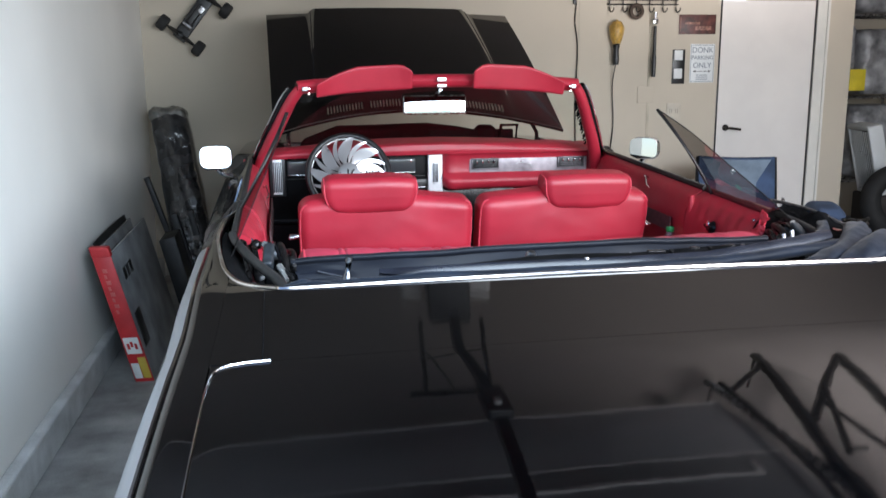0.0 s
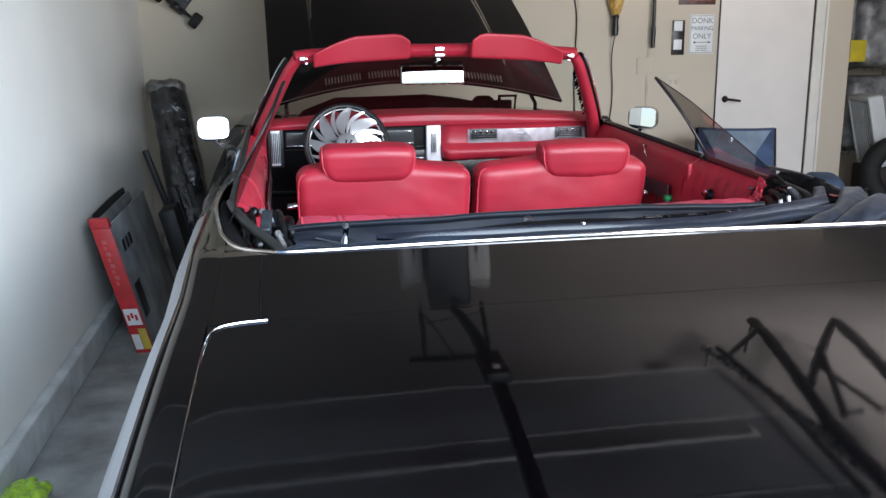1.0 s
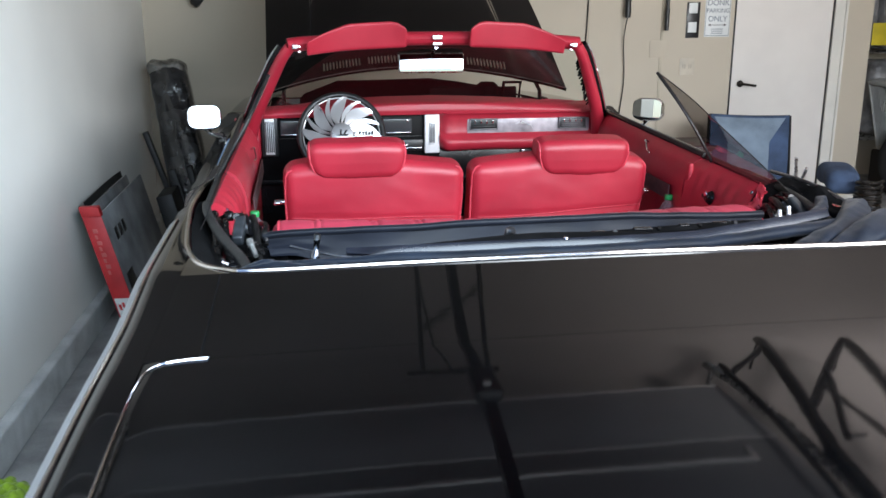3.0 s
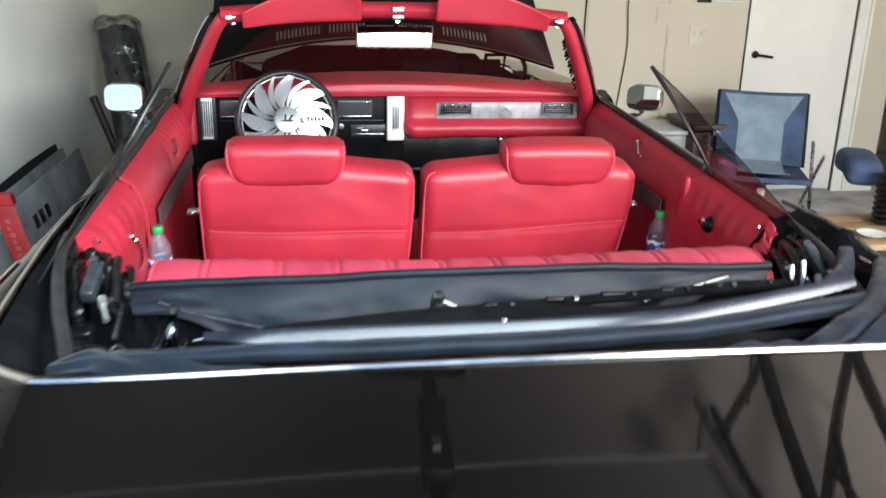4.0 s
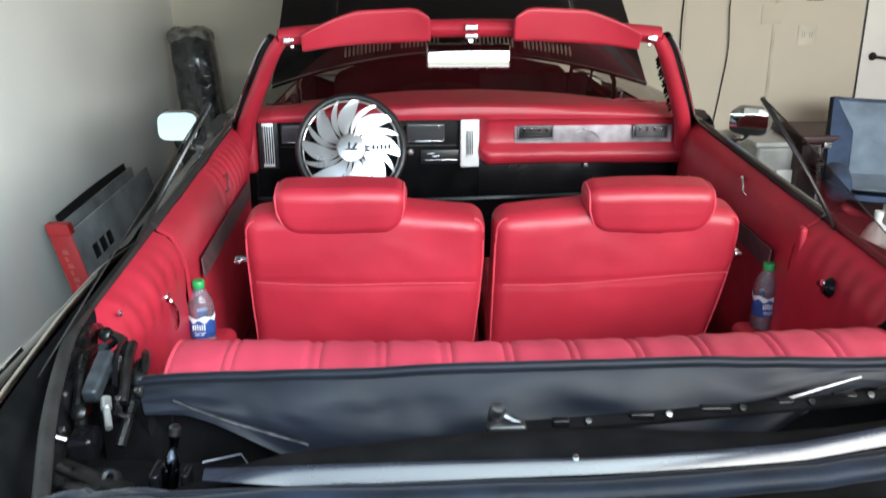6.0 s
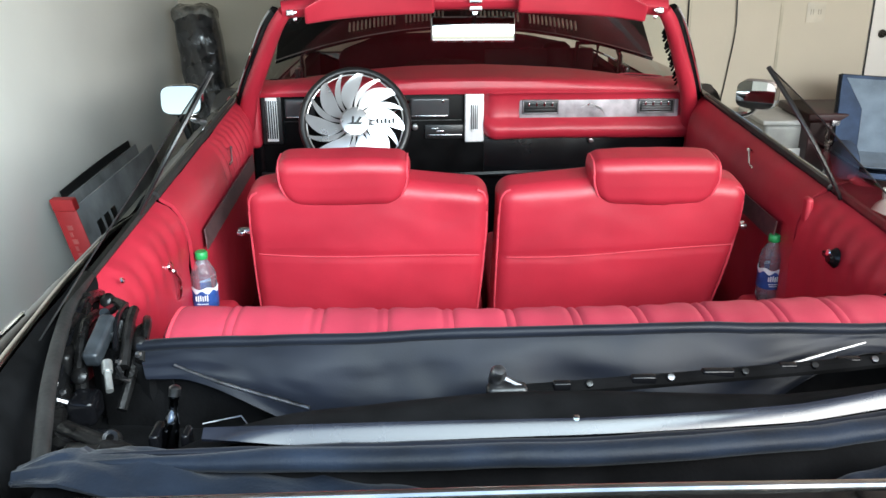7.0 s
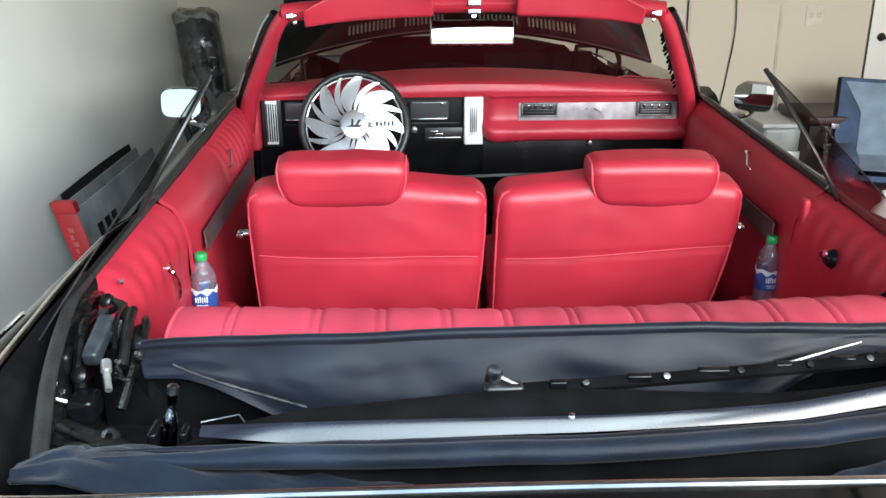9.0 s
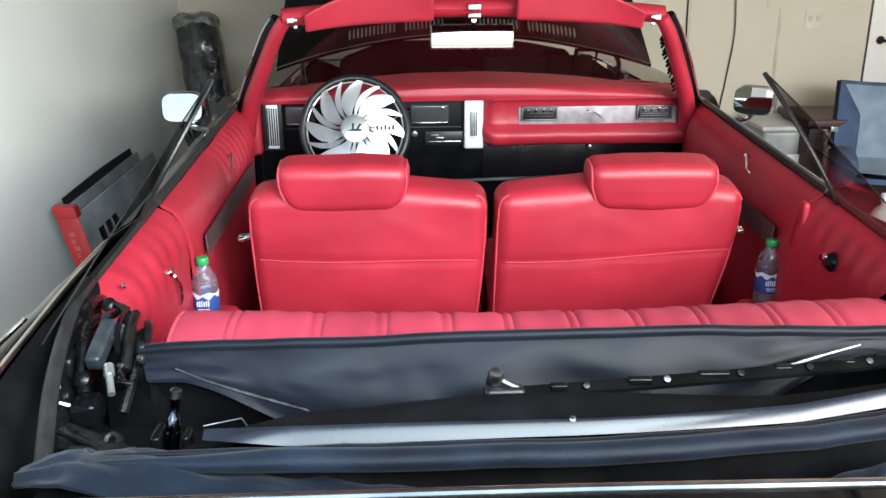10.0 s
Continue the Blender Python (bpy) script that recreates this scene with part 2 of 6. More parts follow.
def words(name, text, size, m, material, parent, depth=0.001):
    """Lettering as a mesh of its own."""
    cu = bpy.data.curves.new(name, "FONT")
    cu.body, cu.size, cu.extrude, cu.align_x, cu.align_y = text, size, depth, "CENTER", "CENTER"
    ob = bpy.data.objects.new(name, cu)
    scene.collection.objects.link(ob)
    me = bpy.data.meshes.new_from_object(ob.evaluated_get(bpy.context.evaluated_depsgraph_get()))
    bpy.data.objects.remove(ob)
    me.transform(m)
    me.materials.clear()
    me.materials.append(material)
    o = new(name, me)
    o.parent = parent
    return o


def fbm(x, y, z=0.0):
    return noise.fractal(Vector((x, y, z)), 1.0, 2.0, 4)


# ---- the garage ----
floor = structure("floor", block(-2.2, 5.6, -2.6, 5.2, -0.15, 0.0, 0.002), CONCRETE, "grey stained concrete garage floor", "floor")
structure("ground", block(-400, 400, -400, -2.604, -0.2, -0.02, 0.002), DRIVE, "pale concrete driveway outside the garage", "driveway")
structure("ground", block(-400, 400, -2.6, 400, -0.5, -0.16, 0.002), DRIVE, "pale bare ground round the garage", "ground")
structure("wall_left", move(block(-0.14, 0, -1.72, 3.7, 0.0, 2.6, 0.002), pose(-1.757, 0.4, 0, 0, 0, -0.6) @ Matrix.Translation((0, -0.4, 0))), WALL_L,
          "off-white painted garage side wall", "wall")
structure("stem_curb", move(block(0.002, 0.055, -1.7, 3.44, 0.0, 0.15, 0.012), pose(-1.757, 0.4, 0, 0, 0, -0.6) @ Matrix.Translation((0, -0.4, 0))), CURB,
          "raised grey concrete kerb along the wall foot", "kerb")
DX0, DX1, WB = 2.83, 3.66, 3.48
structure("wall_back", join(block(-1.9, DX0 - 0.02, WB, WB + 0.14, 0, 2.6, 0.002), block(DX1 + 0.02, 4.02, WB, WB + 0.14, 0, 2.6, 0.002),
                            block(DX0 - 0.02, DX1 + 0.02, WB, WB + 0.14, 2.10, 2.6, 0.002)), WALL_B, "cream painted back wall of the garage", "wall")
structure("wall_nook", join(block(3.88, 4.02, WB + 0.142, 4.9, 0, 2.6, 0.002), block(3.88, 5.5, 4.902, 5.04, 0, 2.6, 0.002)), WALL_B, "cream wall of the storage nook", "wall")
structure("wall_right", block(5.4, 5.54, -1.73, 4.9, 0, 2.6, 0.002), WALL_B, "cream painted side wall", "wall")
# out of view; opening widened past the door to admit more light
structure("wall_front", join(block(-1.95, -1.45, -1.9, -1.75, 0, 2.9, 0.002), block(4.40, 5.6, -1.9, -1.75, 0, 2.9, 0.002),
                             block(-1.45, 4.40, -1.9, -1.75, 2.28, 2.9, 0.002)), STUCCO, "unseen stucco front wall with its opening widened to let light in", "wall")
structure("ceiling", block(-2.0, 5.6, -1.74, 5.1, 2.604, 2.75, 0.002), CEIL, "flat garage ceiling, darkened to hold its shade", "ceiling")
# out of view; added so its shadow keeps direct sun off the car
structure("roof", raw([(-3, -2.1, 2.95), (8, -2.1, 2.95), (8, 1.5, 4.8), (-3, 1.5, 4.8), (-3, 6.5, 2.8), (8, 6.5, 2.8)], [(0, 1, 2, 3), (3, 2, 5, 4)]), DRIVE,
          "unseen pitched roof over the garage, added to keep the sun off", "roof")



# ---- the car ----
MOLDING = shader("grey_molding_metal", (0.25, 0.265, 0.29), 0.36, metal=0.85, var=0.05, scale=9, rough_var=0.08)
car = thing("convertible_car", "black two-door convertible with red interior, top folded and hood raised", "car")


def belt(y):
    return 1.075 + 0.045 * max(min(y, 1.0), -0.8)


def deck_z(x, y):
    if y > -1.5:
        z = 1.073
    elif y > -1.97:
        k = (-1.5 - y) / 0.47
        z = 1.073 - 0.021 * k + 0.009 * k * k
    else:
        z = 1.061 - 0.075 * ((-1.97 - y) / 1.05) ** 1.6
    return z - 0.010 * x * x


def side_top(y):
    """Height of the shoulder along the car."""
    if y > -0.75:
        return belt(y) if y < 1.05 else 1.122 - 0.05 * ((y - 1.05) / 1.8) ** 1.5
    a = min(1, (-0.75 - y) / 0.7)
    return belt(-0.75) * (1 - a) + deck_z(0.9, min(y, -1.45)) * a


def inner_x(y):
    """Where the painted top of the body side begins, measured from the middle."""
    if y > 1.05:
        return 0.80
    keys = [(1.05, 0.885), (-0.30, 0.895), (-0.45, 0.93), (-0.70, 0.938), (-0.92, 0.924), (-1.10, 0.905), (-1.26, 0.884), (-1.40, 0.8735), (-3.2, 0.8735)]
    for (a, p), (b, q) in zip(keys, keys[1:]):
        if y >= b:
            return p + (q - p) * (a - y) / (a - b)
    return 0.8735


def low_z(y):
    """Lower rim of the body side, with the wheel arches."""
    z = 0.34
    for c in (-1.72, 1.62):
        d = abs(y - c)
        if d < 0.46:
            z = max(z, 0.36 + math.sqrt(0.46 ** 2 - d * d) * 0.98)
    return z


def side_section(y, v):
    t, lo = side_top(y), low_z(y)
    s = 1 + 0.025 * max(-0.5, min(1.0, (y + 1.4) / 0.8))
    end = 1 - 0.05 * max(0, (y - 2.2) / 0.6) ** 2 - 0.03 * max(0, (-2.6 - y) / 0.4) ** 2
    a = inner_x(y)
    pts = [(a, t), (max(0.925 * s, a + 0.012), t + 0.004), (max(0.950 * s, a + 0.022), t - 0.006), (0.972 * s, t - 0.032), (0.990 * s, t - 0.10),
           (1.000 * s, t - 0.24), (0.998 * s, max(lo + 0.10, 0.60)), (0.975 * s, lo + 0.04), (0.94 * s, lo)]
    if -0.70 < y < 1.05:
        pts[1:4] = [(a + 0.012, t + 0.003), (a + 0.030, t - 0.012), (0.955, t - 0.052)]
    p = spline([(x, 0, z) for x, z in pts], (len(pts) - 1) * 4)
    q = p[min(int(round(v * (len(p) - 1))), len(p) - 1)]
    return (q.x * end, q.z)


def body_side(sign, y0, y1, steps):
    def fn(u, v):
        y = y0 + (y1 - y0) * u
        x, z = side_section(y, v)
        return (sign * x, y, z)
    return thick(surface(fn, steps, 32), 0.012)


for sign in (-1, 1):
    q = part("quarter_panel", body_side(sign, -3.03, -0.205, 90), PAINT, car, "gloss black rear quarter panel")
    def band(u, v, sign=sign):
        y = -3.0 + 2.12 * u
        x, z = side_section(y, (1.75 + 1.75 * v) / 8)
        return (sign * (x + 0.003), y, z + 0.003)
    part("shoulder_molding", thick(surface(band, 60, 7), 0.003), MOLDING, q, "bright shoulder molding")
    part("molding_bead", tube([(sign * (side_section(y, 1.7 / 8)[0] + 0.001), y, side_section(y, 1.7 / 8)[1] + 0.003) for y in [-3.0 + 0.053 * k for k in range(41)]], 0.0035, 6), CHROME, q, "thin chrome bead")
    part("front_fender", body_side(sign, 1.075, 2.86, 60), PAINT, car, "gloss black front fender")
    d = part("door", body_side(sign, -0.198, 1.068, 40), PAINT, car, "black car door with red vinyl trim")

    # red trim of the door, with soft pleats near its top
    def door_trim(u, v, sign=sign):
        y = -0.19 + 1.19 * u
        t = belt(y)
        z = t - 0.002 - (t - 0.45) * v
        roll = max(0, 1 - v / 0.24)
        x = 0.884 - 0.070 * (1 - roll ** 2.2) ** 0.6
        pleat = math.cos(y * 2 * math.pi / 0.058) if y > 0.30 else 0.0
        x -= (0.0075 if sign < 0 else 0.0) * pleat * math.exp(-((v - 0.13) / 0.09) ** 2) * min(1, max(0, (y - 0.28) / 0.08))
        x += 0.004 * fbm(y * 4, v * 3, sign) + 0.045 * max(0, min(1, (y - 0.72) / 0.25)) ** 2
        return (sign * x, y, z)
    tr = part("door_trim", thick(surface(door_trim, 120, 30), 0.01), RED, d, "red vinyl door trim")
    strip = surface(lambda u, v, s=sign: (s * (0.802 - 0.004 * v), -0.10 + 0.78 * u, 0.945 - 0.058 * v + 0.02 * u), 8, 2)
    part("kick_strip", thick(strip, 0.004), shader("grey_ribbed_strip", (0.13, 0.075, 0.078), 0.45, metal=0.3, var=0.2, scale=40), d, "grey ribbed trim strip")
    part("window_seal", tube([(sign * 0.893, -0.2 + 0.12 * k, belt(-0.2 + 0.12 * k) + 0.006) for k in range(10)], 0.012, 6), RUBBER, d, "black rubber window seal")
    hy, hz = (0.22, 0.022) if sign > 0 else (0.42, 0.0)
    part("lock_knob", join(tube([(sign * 0.835, hy, 1.045 + hz), (sign * 0.815, hy - 0.01, 1.055 + hz)], 0.005, 8),
                           tube([(sign * 0.818, hy - 0.01, 1.057 + hz), (sign * 0.808, hy - 0.050, 1.020 + hz), (sign * 0.815, hy - 0.058, 1.008 + hz)], 0.0032, 6)), CHROME, d, "chrome window crank")

    # rear side trim, pleated over its whole length
    def quarter_trim(u, v, sign=sign):
        y = -0.80 + 0.60 * u
        t = belt(y) - 0.004
        z = t - (t - 0.50) * v
        roll = max(0, 1 - v / 0.22)
        x = (0.887 if sign > 0 else 0.903) - (0.068 if sign > 0 else 0.080) * (1 - roll ** 2.2) ** 0.6
        x -= 0.0022 * math.cos(y * 2 * math.pi / 0.075) * math.exp(-((v - 0.13) / 0.11) ** 2) + (0.012 if sign > 0 else 0.0) * max(0, (u - 0.85) / 0.15) * min(1, 3 * v)
        x += 0.005 * fbm(y * 5, v * 4, 3 + sign)
        ragged = 0.02 * fbm(v * 9, 1.3, sign) * (1 - u) ** 4
        drop = max(0, (-0.62 - y)) * 0.55
        return (sign * (x - drop * (0.35 if sign > 0 else 0.10)), y + ragged, z - drop * (1 - v) * 0.6)
    part("quarter_trim", thick(surface(quarter_trim, 80, 30), 0.008), RED, q, "pleated red vinyl rear side trim")
    if sign > 0:
        part("trim_edge", soft_box(0.020, 0.035, 0.24, 0.009, (0.828, -0.215, 0.93), n=3), RED, q, "red door-jamb piping")
    if sign > 0:
        part("torn_trim", thick(surface(lambda u, v: (0.800 - 0.035 * v + 0.006 * fbm(u * 6, v * 8), -0.795 - 0.045 * u * (1 - 0.3 * v) + 0.008 * math.sin(9 * v), 1.060 - 0.085 * v + 0.02 * (1 - u) + 0.010 * fbm(u * 9, v * 4, 2)), 8, 14), 0.003), RED, q, "torn red vinyl edge")
    part("armrest", soft_box(0.12, 0.62, 0.17, 0.03, (sign * 0.79, -0.34, 0.628 - 0.010 * (sign > 0)), n=5), RED, q, "red vinyl rear armrest")
    part("quarter_seal", tube([(sign * 0.896, -0.21 - 0.08 * k, belt(-0.21 - 0.08 * k) + 0.004) for k in range(7)], 0.011, 6), RUBBER, q, "black rubber seal")

    if sign < 0:
        part("grab_handle", join(tube([(-0.832, -0.380, 0.938), (-0.815, -0.378, 0.930), (-0.808, -0.365, 0.895), (-0.814, -0.358, 0.855), (-0.832, -0.356, 0.842)], 0.005, 8, n=20), lathe([(0, 0.012), (0.012, 0.01), (0.015, 0)], 12, (-0.829, -0.380, 0.942), (0, 70, 0))), CHROME, q, "chrome rear grab handle")
    else:
        part("grab_handle", join(lathe([(0, 0.02), (0.014, 0.018), (0.022, 0.006), (0.026, 0)], 16, (0.818, -0.42, 0.955), (0, -80, 0)), soft_box(0.012, 0.05, 0.014, 0.004, (0.798, -0.425, 0.962), n=1)), GLOSS_BLACK, q, "dark chrome rear knob")
        part("knob_cap", lathe([(0, 0.006), (0.008, 0.004), (0.010, 0)], 12, (0.796, -0.428, 0.972), (0, -80, 0)), CHROME, q, "bright knob cap")
    part("trim_screw", lathe([(0, 0.005), (0.006, 0.004), (0.007, 0)], 8, (sign * 0.845, -0.66, 1.02), (0, -60 * sign, 0)), CHROME, q)

    # rear side window, half raised: curved leading frame, slanted rear edge
    def pane_point(s, w):
        """s from the tip down along the leading edge, w from the leading edge back."""
        front = spline([(0.716, -0.118, 1.378), (0.755, -0.195, 1.298), (0.805, -0.248, 1.205), (0.858, -0.268, 1.11), (0.902, -0.262, 1.035)], 20)
        rear = spline([(0.719, -0.135, 1.375), (0.748, -0.35, 1.305), (0.785, -0.52, 1.225), (0.838, -0.73, 1.12), (0.890, -0.92, 1.015)], 20)
        i = min(19, int(s * 20))
        f = s * 20 - i
        a, b = front[i].lerp(front[i + 1], f), rear[i].lerp(rear[i + 1], f)
        return a.lerp(b, w) + (Vector((0.004, -0.085, 0.012)) if sign < 0 else Vector())
    qw = part("quarter_window", surface(lambda u, v, s=sign: Vector((s, 1, 1)) * pane_point(u, v), 20, 6), TINT if sign > 0 else TINT_LEFT, car, "smoked rear side window glass")
    qw.visible_shadow = False
    part("window_frame", tube([Vector((sign, 1, 1)) * pane_point(k / 20, 0) for k in range(21)], 0.0075, 8, flat=0.8), PLASTIC, qw, "black leading frame")
    part("glass_edge", tube([Vector((sign, 1, 1)) * pane_point(k / 20, 1) for k in range(21)], 0.0018, 6), PLASTIC, qw)

# rear deck, trunk lid, tail
part("rear_deck", thick(surface(lambda u, v: ((2 * u - 1) * 0.873, -1.512 - 0.452 * v, deck_z((2 * u - 1) * 0.873, -1.512 - 0.452 * v)), 40, 14), 0.012), PAINT, car, "gloss black rear deck panel")


def lid(u, v):
    x, y = (2 * u - 1) * 0.8705, -1.9652 - 1.033 * v
    z = deck_z(x, y)
    edge = max(0, abs(x) - 0.862) / 0.0085
    tail = max(0, v - 0.95) / 0.05
    return (x, y, z - 0.0015 * edge ** 2 - 0.02 * tail ** 2)


trunk = part("trunk_lid", thick(surface(lid, 80, 90), 0.014), PAINT, car, "gloss black trunk lid")
for sx in (-1, 1):
    corner = [(0.772, -1.967), (0.79, -1.9675), (0.81, -1.969), (0.828, -1.973), (0.844, -1.980), (0.856, -1.992), (0.864, -2.010), (0.868, -2.04), (0.871, -2.10), (0.872, -2.25), (0.872, -2.45), (0.872, -2.70), (0.872, -2.95)]
    part("lid_molding", tube([(sx * x, y, deck_z(x, y) + 0.0015) for x, y in corner],
                             lambda t: 0.0024 if t < 0.45 else 0.0012, 6, n=48), CHROME, trunk, "thin bright lid edge")
    part("seam_shadow", block(sx * 0.8745 - 0.004, sx * 0.8745 + 0.004, -3.0, -1.97, 0.93, 0.96, 0.001), LINING, car)
    part("gutter_line", tube([(sx * 0.79, -1.525, deck_z(0.79, -1.525) + 0.0005), (sx * 0.785, -1.962, deck_z(0.785, -1.962) + 0.0002)], 0.0013, 5), LINING, car)
part("trunk_tub", block(-0.86, 0.86, -2.98, -1.5, 0.45, 0.93, 0.01), LINING, car)
part("tail_panel", soft_box(1.80, 0.06, 0.50, 0.02, (0, -3.02, 0.72), n=4), PAINT, car, "black tail panel")
part("rear_bumper", soft_box(1.94, 0.16, 0.17, 0.05, (0, -3.07, 0.52), n=8), CHROME, car, "chrome rear bumper")
for sx in (-1, 1):
    tl = part("tail_light", soft_box(0.42, 0.03, 0.10, 0.012, (sx * 0.62, -3.055, 0.70), n=3), shader("red_lens", (0.35, 0.01, 0.01), 0.15, coat=0.5), car, "red tail light")

# painted corners of the deck, outside the curve of the well
for sx in (-1, 1):
    arc = [Vector((x, y, 0)) for x, y in ((0.8735, -1.315), (0.862, -1.365), (0.845, -1.41), (0.815, -1.453), (0.775, -1.485), (0.735, -1.50), (0.690, -1.5115))]
    curve = spline(arc, 24)

    def deck_corner(u, v, sx=sx):
        p = curve[int(round(u * 24))].lerp(Vector((0.8735, -1.5115, 0)), v)
        return (sx * p.x, p.y, side_top(p.y) * (1 - v) + deck_z(p.x, -1.5115) * v - 0.001)
    part("deck_corner", thick(surface(deck_corner, 24, 6), 0.010), PAINT, car, "gloss black deck corner")

# bright trim round the folded-top well
rim = [(0.938, -0.45, 1.056), (0.942, -0.70, 1.048), (0.926, -0.92, 1.050), (0.908, -1.10, 1.056), (0.887, -1.26, 1.061), (0.845, -1.41, 1.066), (0.775, -1.485, 1.070), (0.70, -1.507, 1.072), (0.35, -1.512, 1.077), (0, -1.512, 1.079)]
rim = rim + [(-x, y, z) for x, y, z in rim[-2::-1]]
part("well_molding", tube([(x, y, z - 0.004) for x, y, z in rim], 0.0066, 8, n=90, flat=0.85), STAINLESS, car, "bright metal molding round the top well")
well = surface(lambda u, v: ((2 * u - 1) * 0.93, -0.93 - 0.57 * v, 0.84 + 0.02 * fbm(u * 5, v * 4)), 20, 10)
part("well_floor", thick(well, 0.02), LINING, car, "black felt floor of the top well")
part("well_rear_wall", block(-0.90, 0.90, -1.515, -1.502, 0.80, 1.052, 0.002), LINING, car)
for sign in (-1, 1):
    def well_side(u, v, sign=sign):
        y = -0.62 - 0.84 * u
        a = inner_x(y) - 0.006
        if y < -1.36:
            a = min(a, 0.885 - (-1.36 - y) * 0.9)
        return (sign * (a - 0.10 * v ** 0.7), y, side_top(y) - 0.006 - 0.19 * v ** 1.8)
    part("well_side", thick(surface(well_side, 40, 14), 0.006), LINING, car, "black lining beside the folded top")
    part("weatherstrip", tube([(sign * 0.900, -0.70, 1.047), (sign * 0.885, -0.82, 1.048), (sign * 0.852, -0.98, 1.046), (sign * 0.808, -1.15, 1.042), (sign * 0.764, -1.29, 1.037), (sign * 0.740, -1.37, 1.022)],
                              0.013, 10, n=40), RUBBER, car, "grey worn rubber weatherstrip")

# floor, firewall, underbody, front end
part("floor_pan", block(-0.90, 0.90, -1.5, 1.35, 0.36, 0.44, 0.01), RED_CARPET, car, "dark red carpet")
part("sill_left", block(-0.985, -0.90, -0.9, 1.3, 0.36, 0.50, 0.01), PAINT, car)
part("sill_right", block(0.90, 0.985, -0.9, 1.3, 0.36, 0.50, 0.01), PAINT, car)
part("firewall", block(-0.84, 0.84, 1.36, 1.40, 0.42, 1.12, 0.01), LINING, car)
part("cowl_panel", thick(surface(lambda u, v: ((2 * u - 1) * 0.80, 1.42 + 0.22 * v - 0.30 * (2 * u - 1) ** 2 * (1 - 0.4 * v), 1.135 - 0.01 * v - 0.02 * (2 * u - 1) ** 2), 24, 4), 0.01), PAINT, car, "black cowl panel")
# felt black on the bay and its parts stands for the shade inside
part("engine_bay", block(-0.80, 0.80, 1.6, 2.80, 0.45, 0.86, 0.02), LINING, car, "dark engine bay")
part("air_cleaner", lathe([(0.0, 0), (0.20, 0), (0.215, 0.02), (0.215, 0.08), (0.20, 0.10), (0.05, 0.11), (0.015, 0.13), (0, 0.13)], 28, (-0.06, 2.05, 0.98)), LINING, car, "black round air cleaner")
# added sheet, closes bright gaps so the bay stays dark
part("bay_shade_panel", block(0.12, 0.64, 1.81, 1.835, 0.84, 1.185, 0.008), LINING, car, "black panel added to keep the engine bay dark")
part("engine_block", soft_box(0.55, 0.75, 0.25, 0.05, (0, 2.05, 0.88), n=3), GREASE, car, "dark engine block")
part("radiator_support", block(-0.80, 0.80, 2.70, 2.76, 0.5, 1.06, 0.01), PAINT, car, "black radiator support")
part("front_grille", block(-0.78, 0.78, 2.80, 2.84, 0.60, 0.98, 0.01), SATIN, car, "bright front grille")
part("front_bumper", soft_box(1.92, 0.16, 0.17, 0.05, (0, 2.92, 0.52), n=8), CHROME, car, "chrome front bumper")
for sx in (-1, 1):
    part("headlight", lathe([(0, 0.02), (0.08, 0.015), (0.09, 0), (0.09, -0.04)], 20, (sx * 0.66, 2.85, 0.80), (-90, 0, 0)), shader("headlight_glass", (0.7, 0.72, 0.74), 0.08, coat=0.5), car, "round headlight")
    part("hood_hinge", join(tube([(sx * 0.70, 1.50, 1.08), (sx * 0.71, 1.55, 1.18), (sx * 0.70, 1.70, 1.26)], 0.012, 6), soft_box(0.03, 0.14, 0.10, 0.01, (sx * 0.72, 1.52, 1.10))), GREASE, car)
    part("inner_fender", block(sx * 0.78 - 0.03, sx * 0.78 + 0.03, 1.45, 2.75, 0.55, 1.06, 0.01), LINING, car)
part("radiator_shroud", soft_box(1.30, 0.10, 0.22, 0.05, (0.02, 2.55, 1.075), n=6, fn=lambda x, y, z: (x, y, z - 0.09 * max(0, (abs(x) - 0.25) / 0.40) ** 2 + 0.012 * math.sin(x * 14))), LINING, car, "black radiator shroud")
part("brake_booster", join(lathe([(0, 0), (0.06, 0), (0.065, 0.02), (0.065, 0.09), (0.04, 0.11), (0, 0.11)], 18, (0.47, 1.85, 1.10)),
                           tube([(0.55, 1.80, 1.10), (0.56, 1.80, 1.21), (0.66, 1.80, 1.21), (0.65, 1.80, 1.10)], 0.012, 6)), LINING, car, "black reservoir and bracket")

# wheels
for wx in (-0.87, 0.87):
    for wy in (-1.72, 1.62):
        w = part("wheel", lathe([(0.27, -0.11), (0.36, -0.11), (0.385, -0.08), (0.39, 0), (0.385, 0.08), (0.36, 0.11), (0.27, 0.11)], 36, (wx, wy, 0.39), (0, 90, 0)), BLACK_TYRE, car, "wheel with low black tyre")
        part("rim", join(lathe([(0, 0.02), (0.05, 0.03), (0.27, 0.06), (0.275, 0.1), (0.27, -0.1), (0, -0.05)], 30, (wx, wy, 0.39), (0, 90 if wx > 0 else -90, 0))), CHROME, w, "bright wheel rim")


# raised hood
def hood_point(u, v):
    x0 = 2 * u - 1
    y = (1.55 - 0.26 * x0 * x0) * (1 - v) + 2.75 * v
    z = (1.318 - 0.108 * x0 * x0) * (1 - v) + (1.925 - 0.02 * x0 * x0) * v + 0.03 * math.sin(math.pi * v)
    x = x0 * (0.787 + 0.03 * v)
    w = 0.56 - 0.03 * v
    k = max(0, min(1, (w + 0.02 - abs(x)) / 0.05))
    return (x, y - 0.012 * k, z + 0.03 * k * k * (3 - 2 * k) * min(1, v * 5))


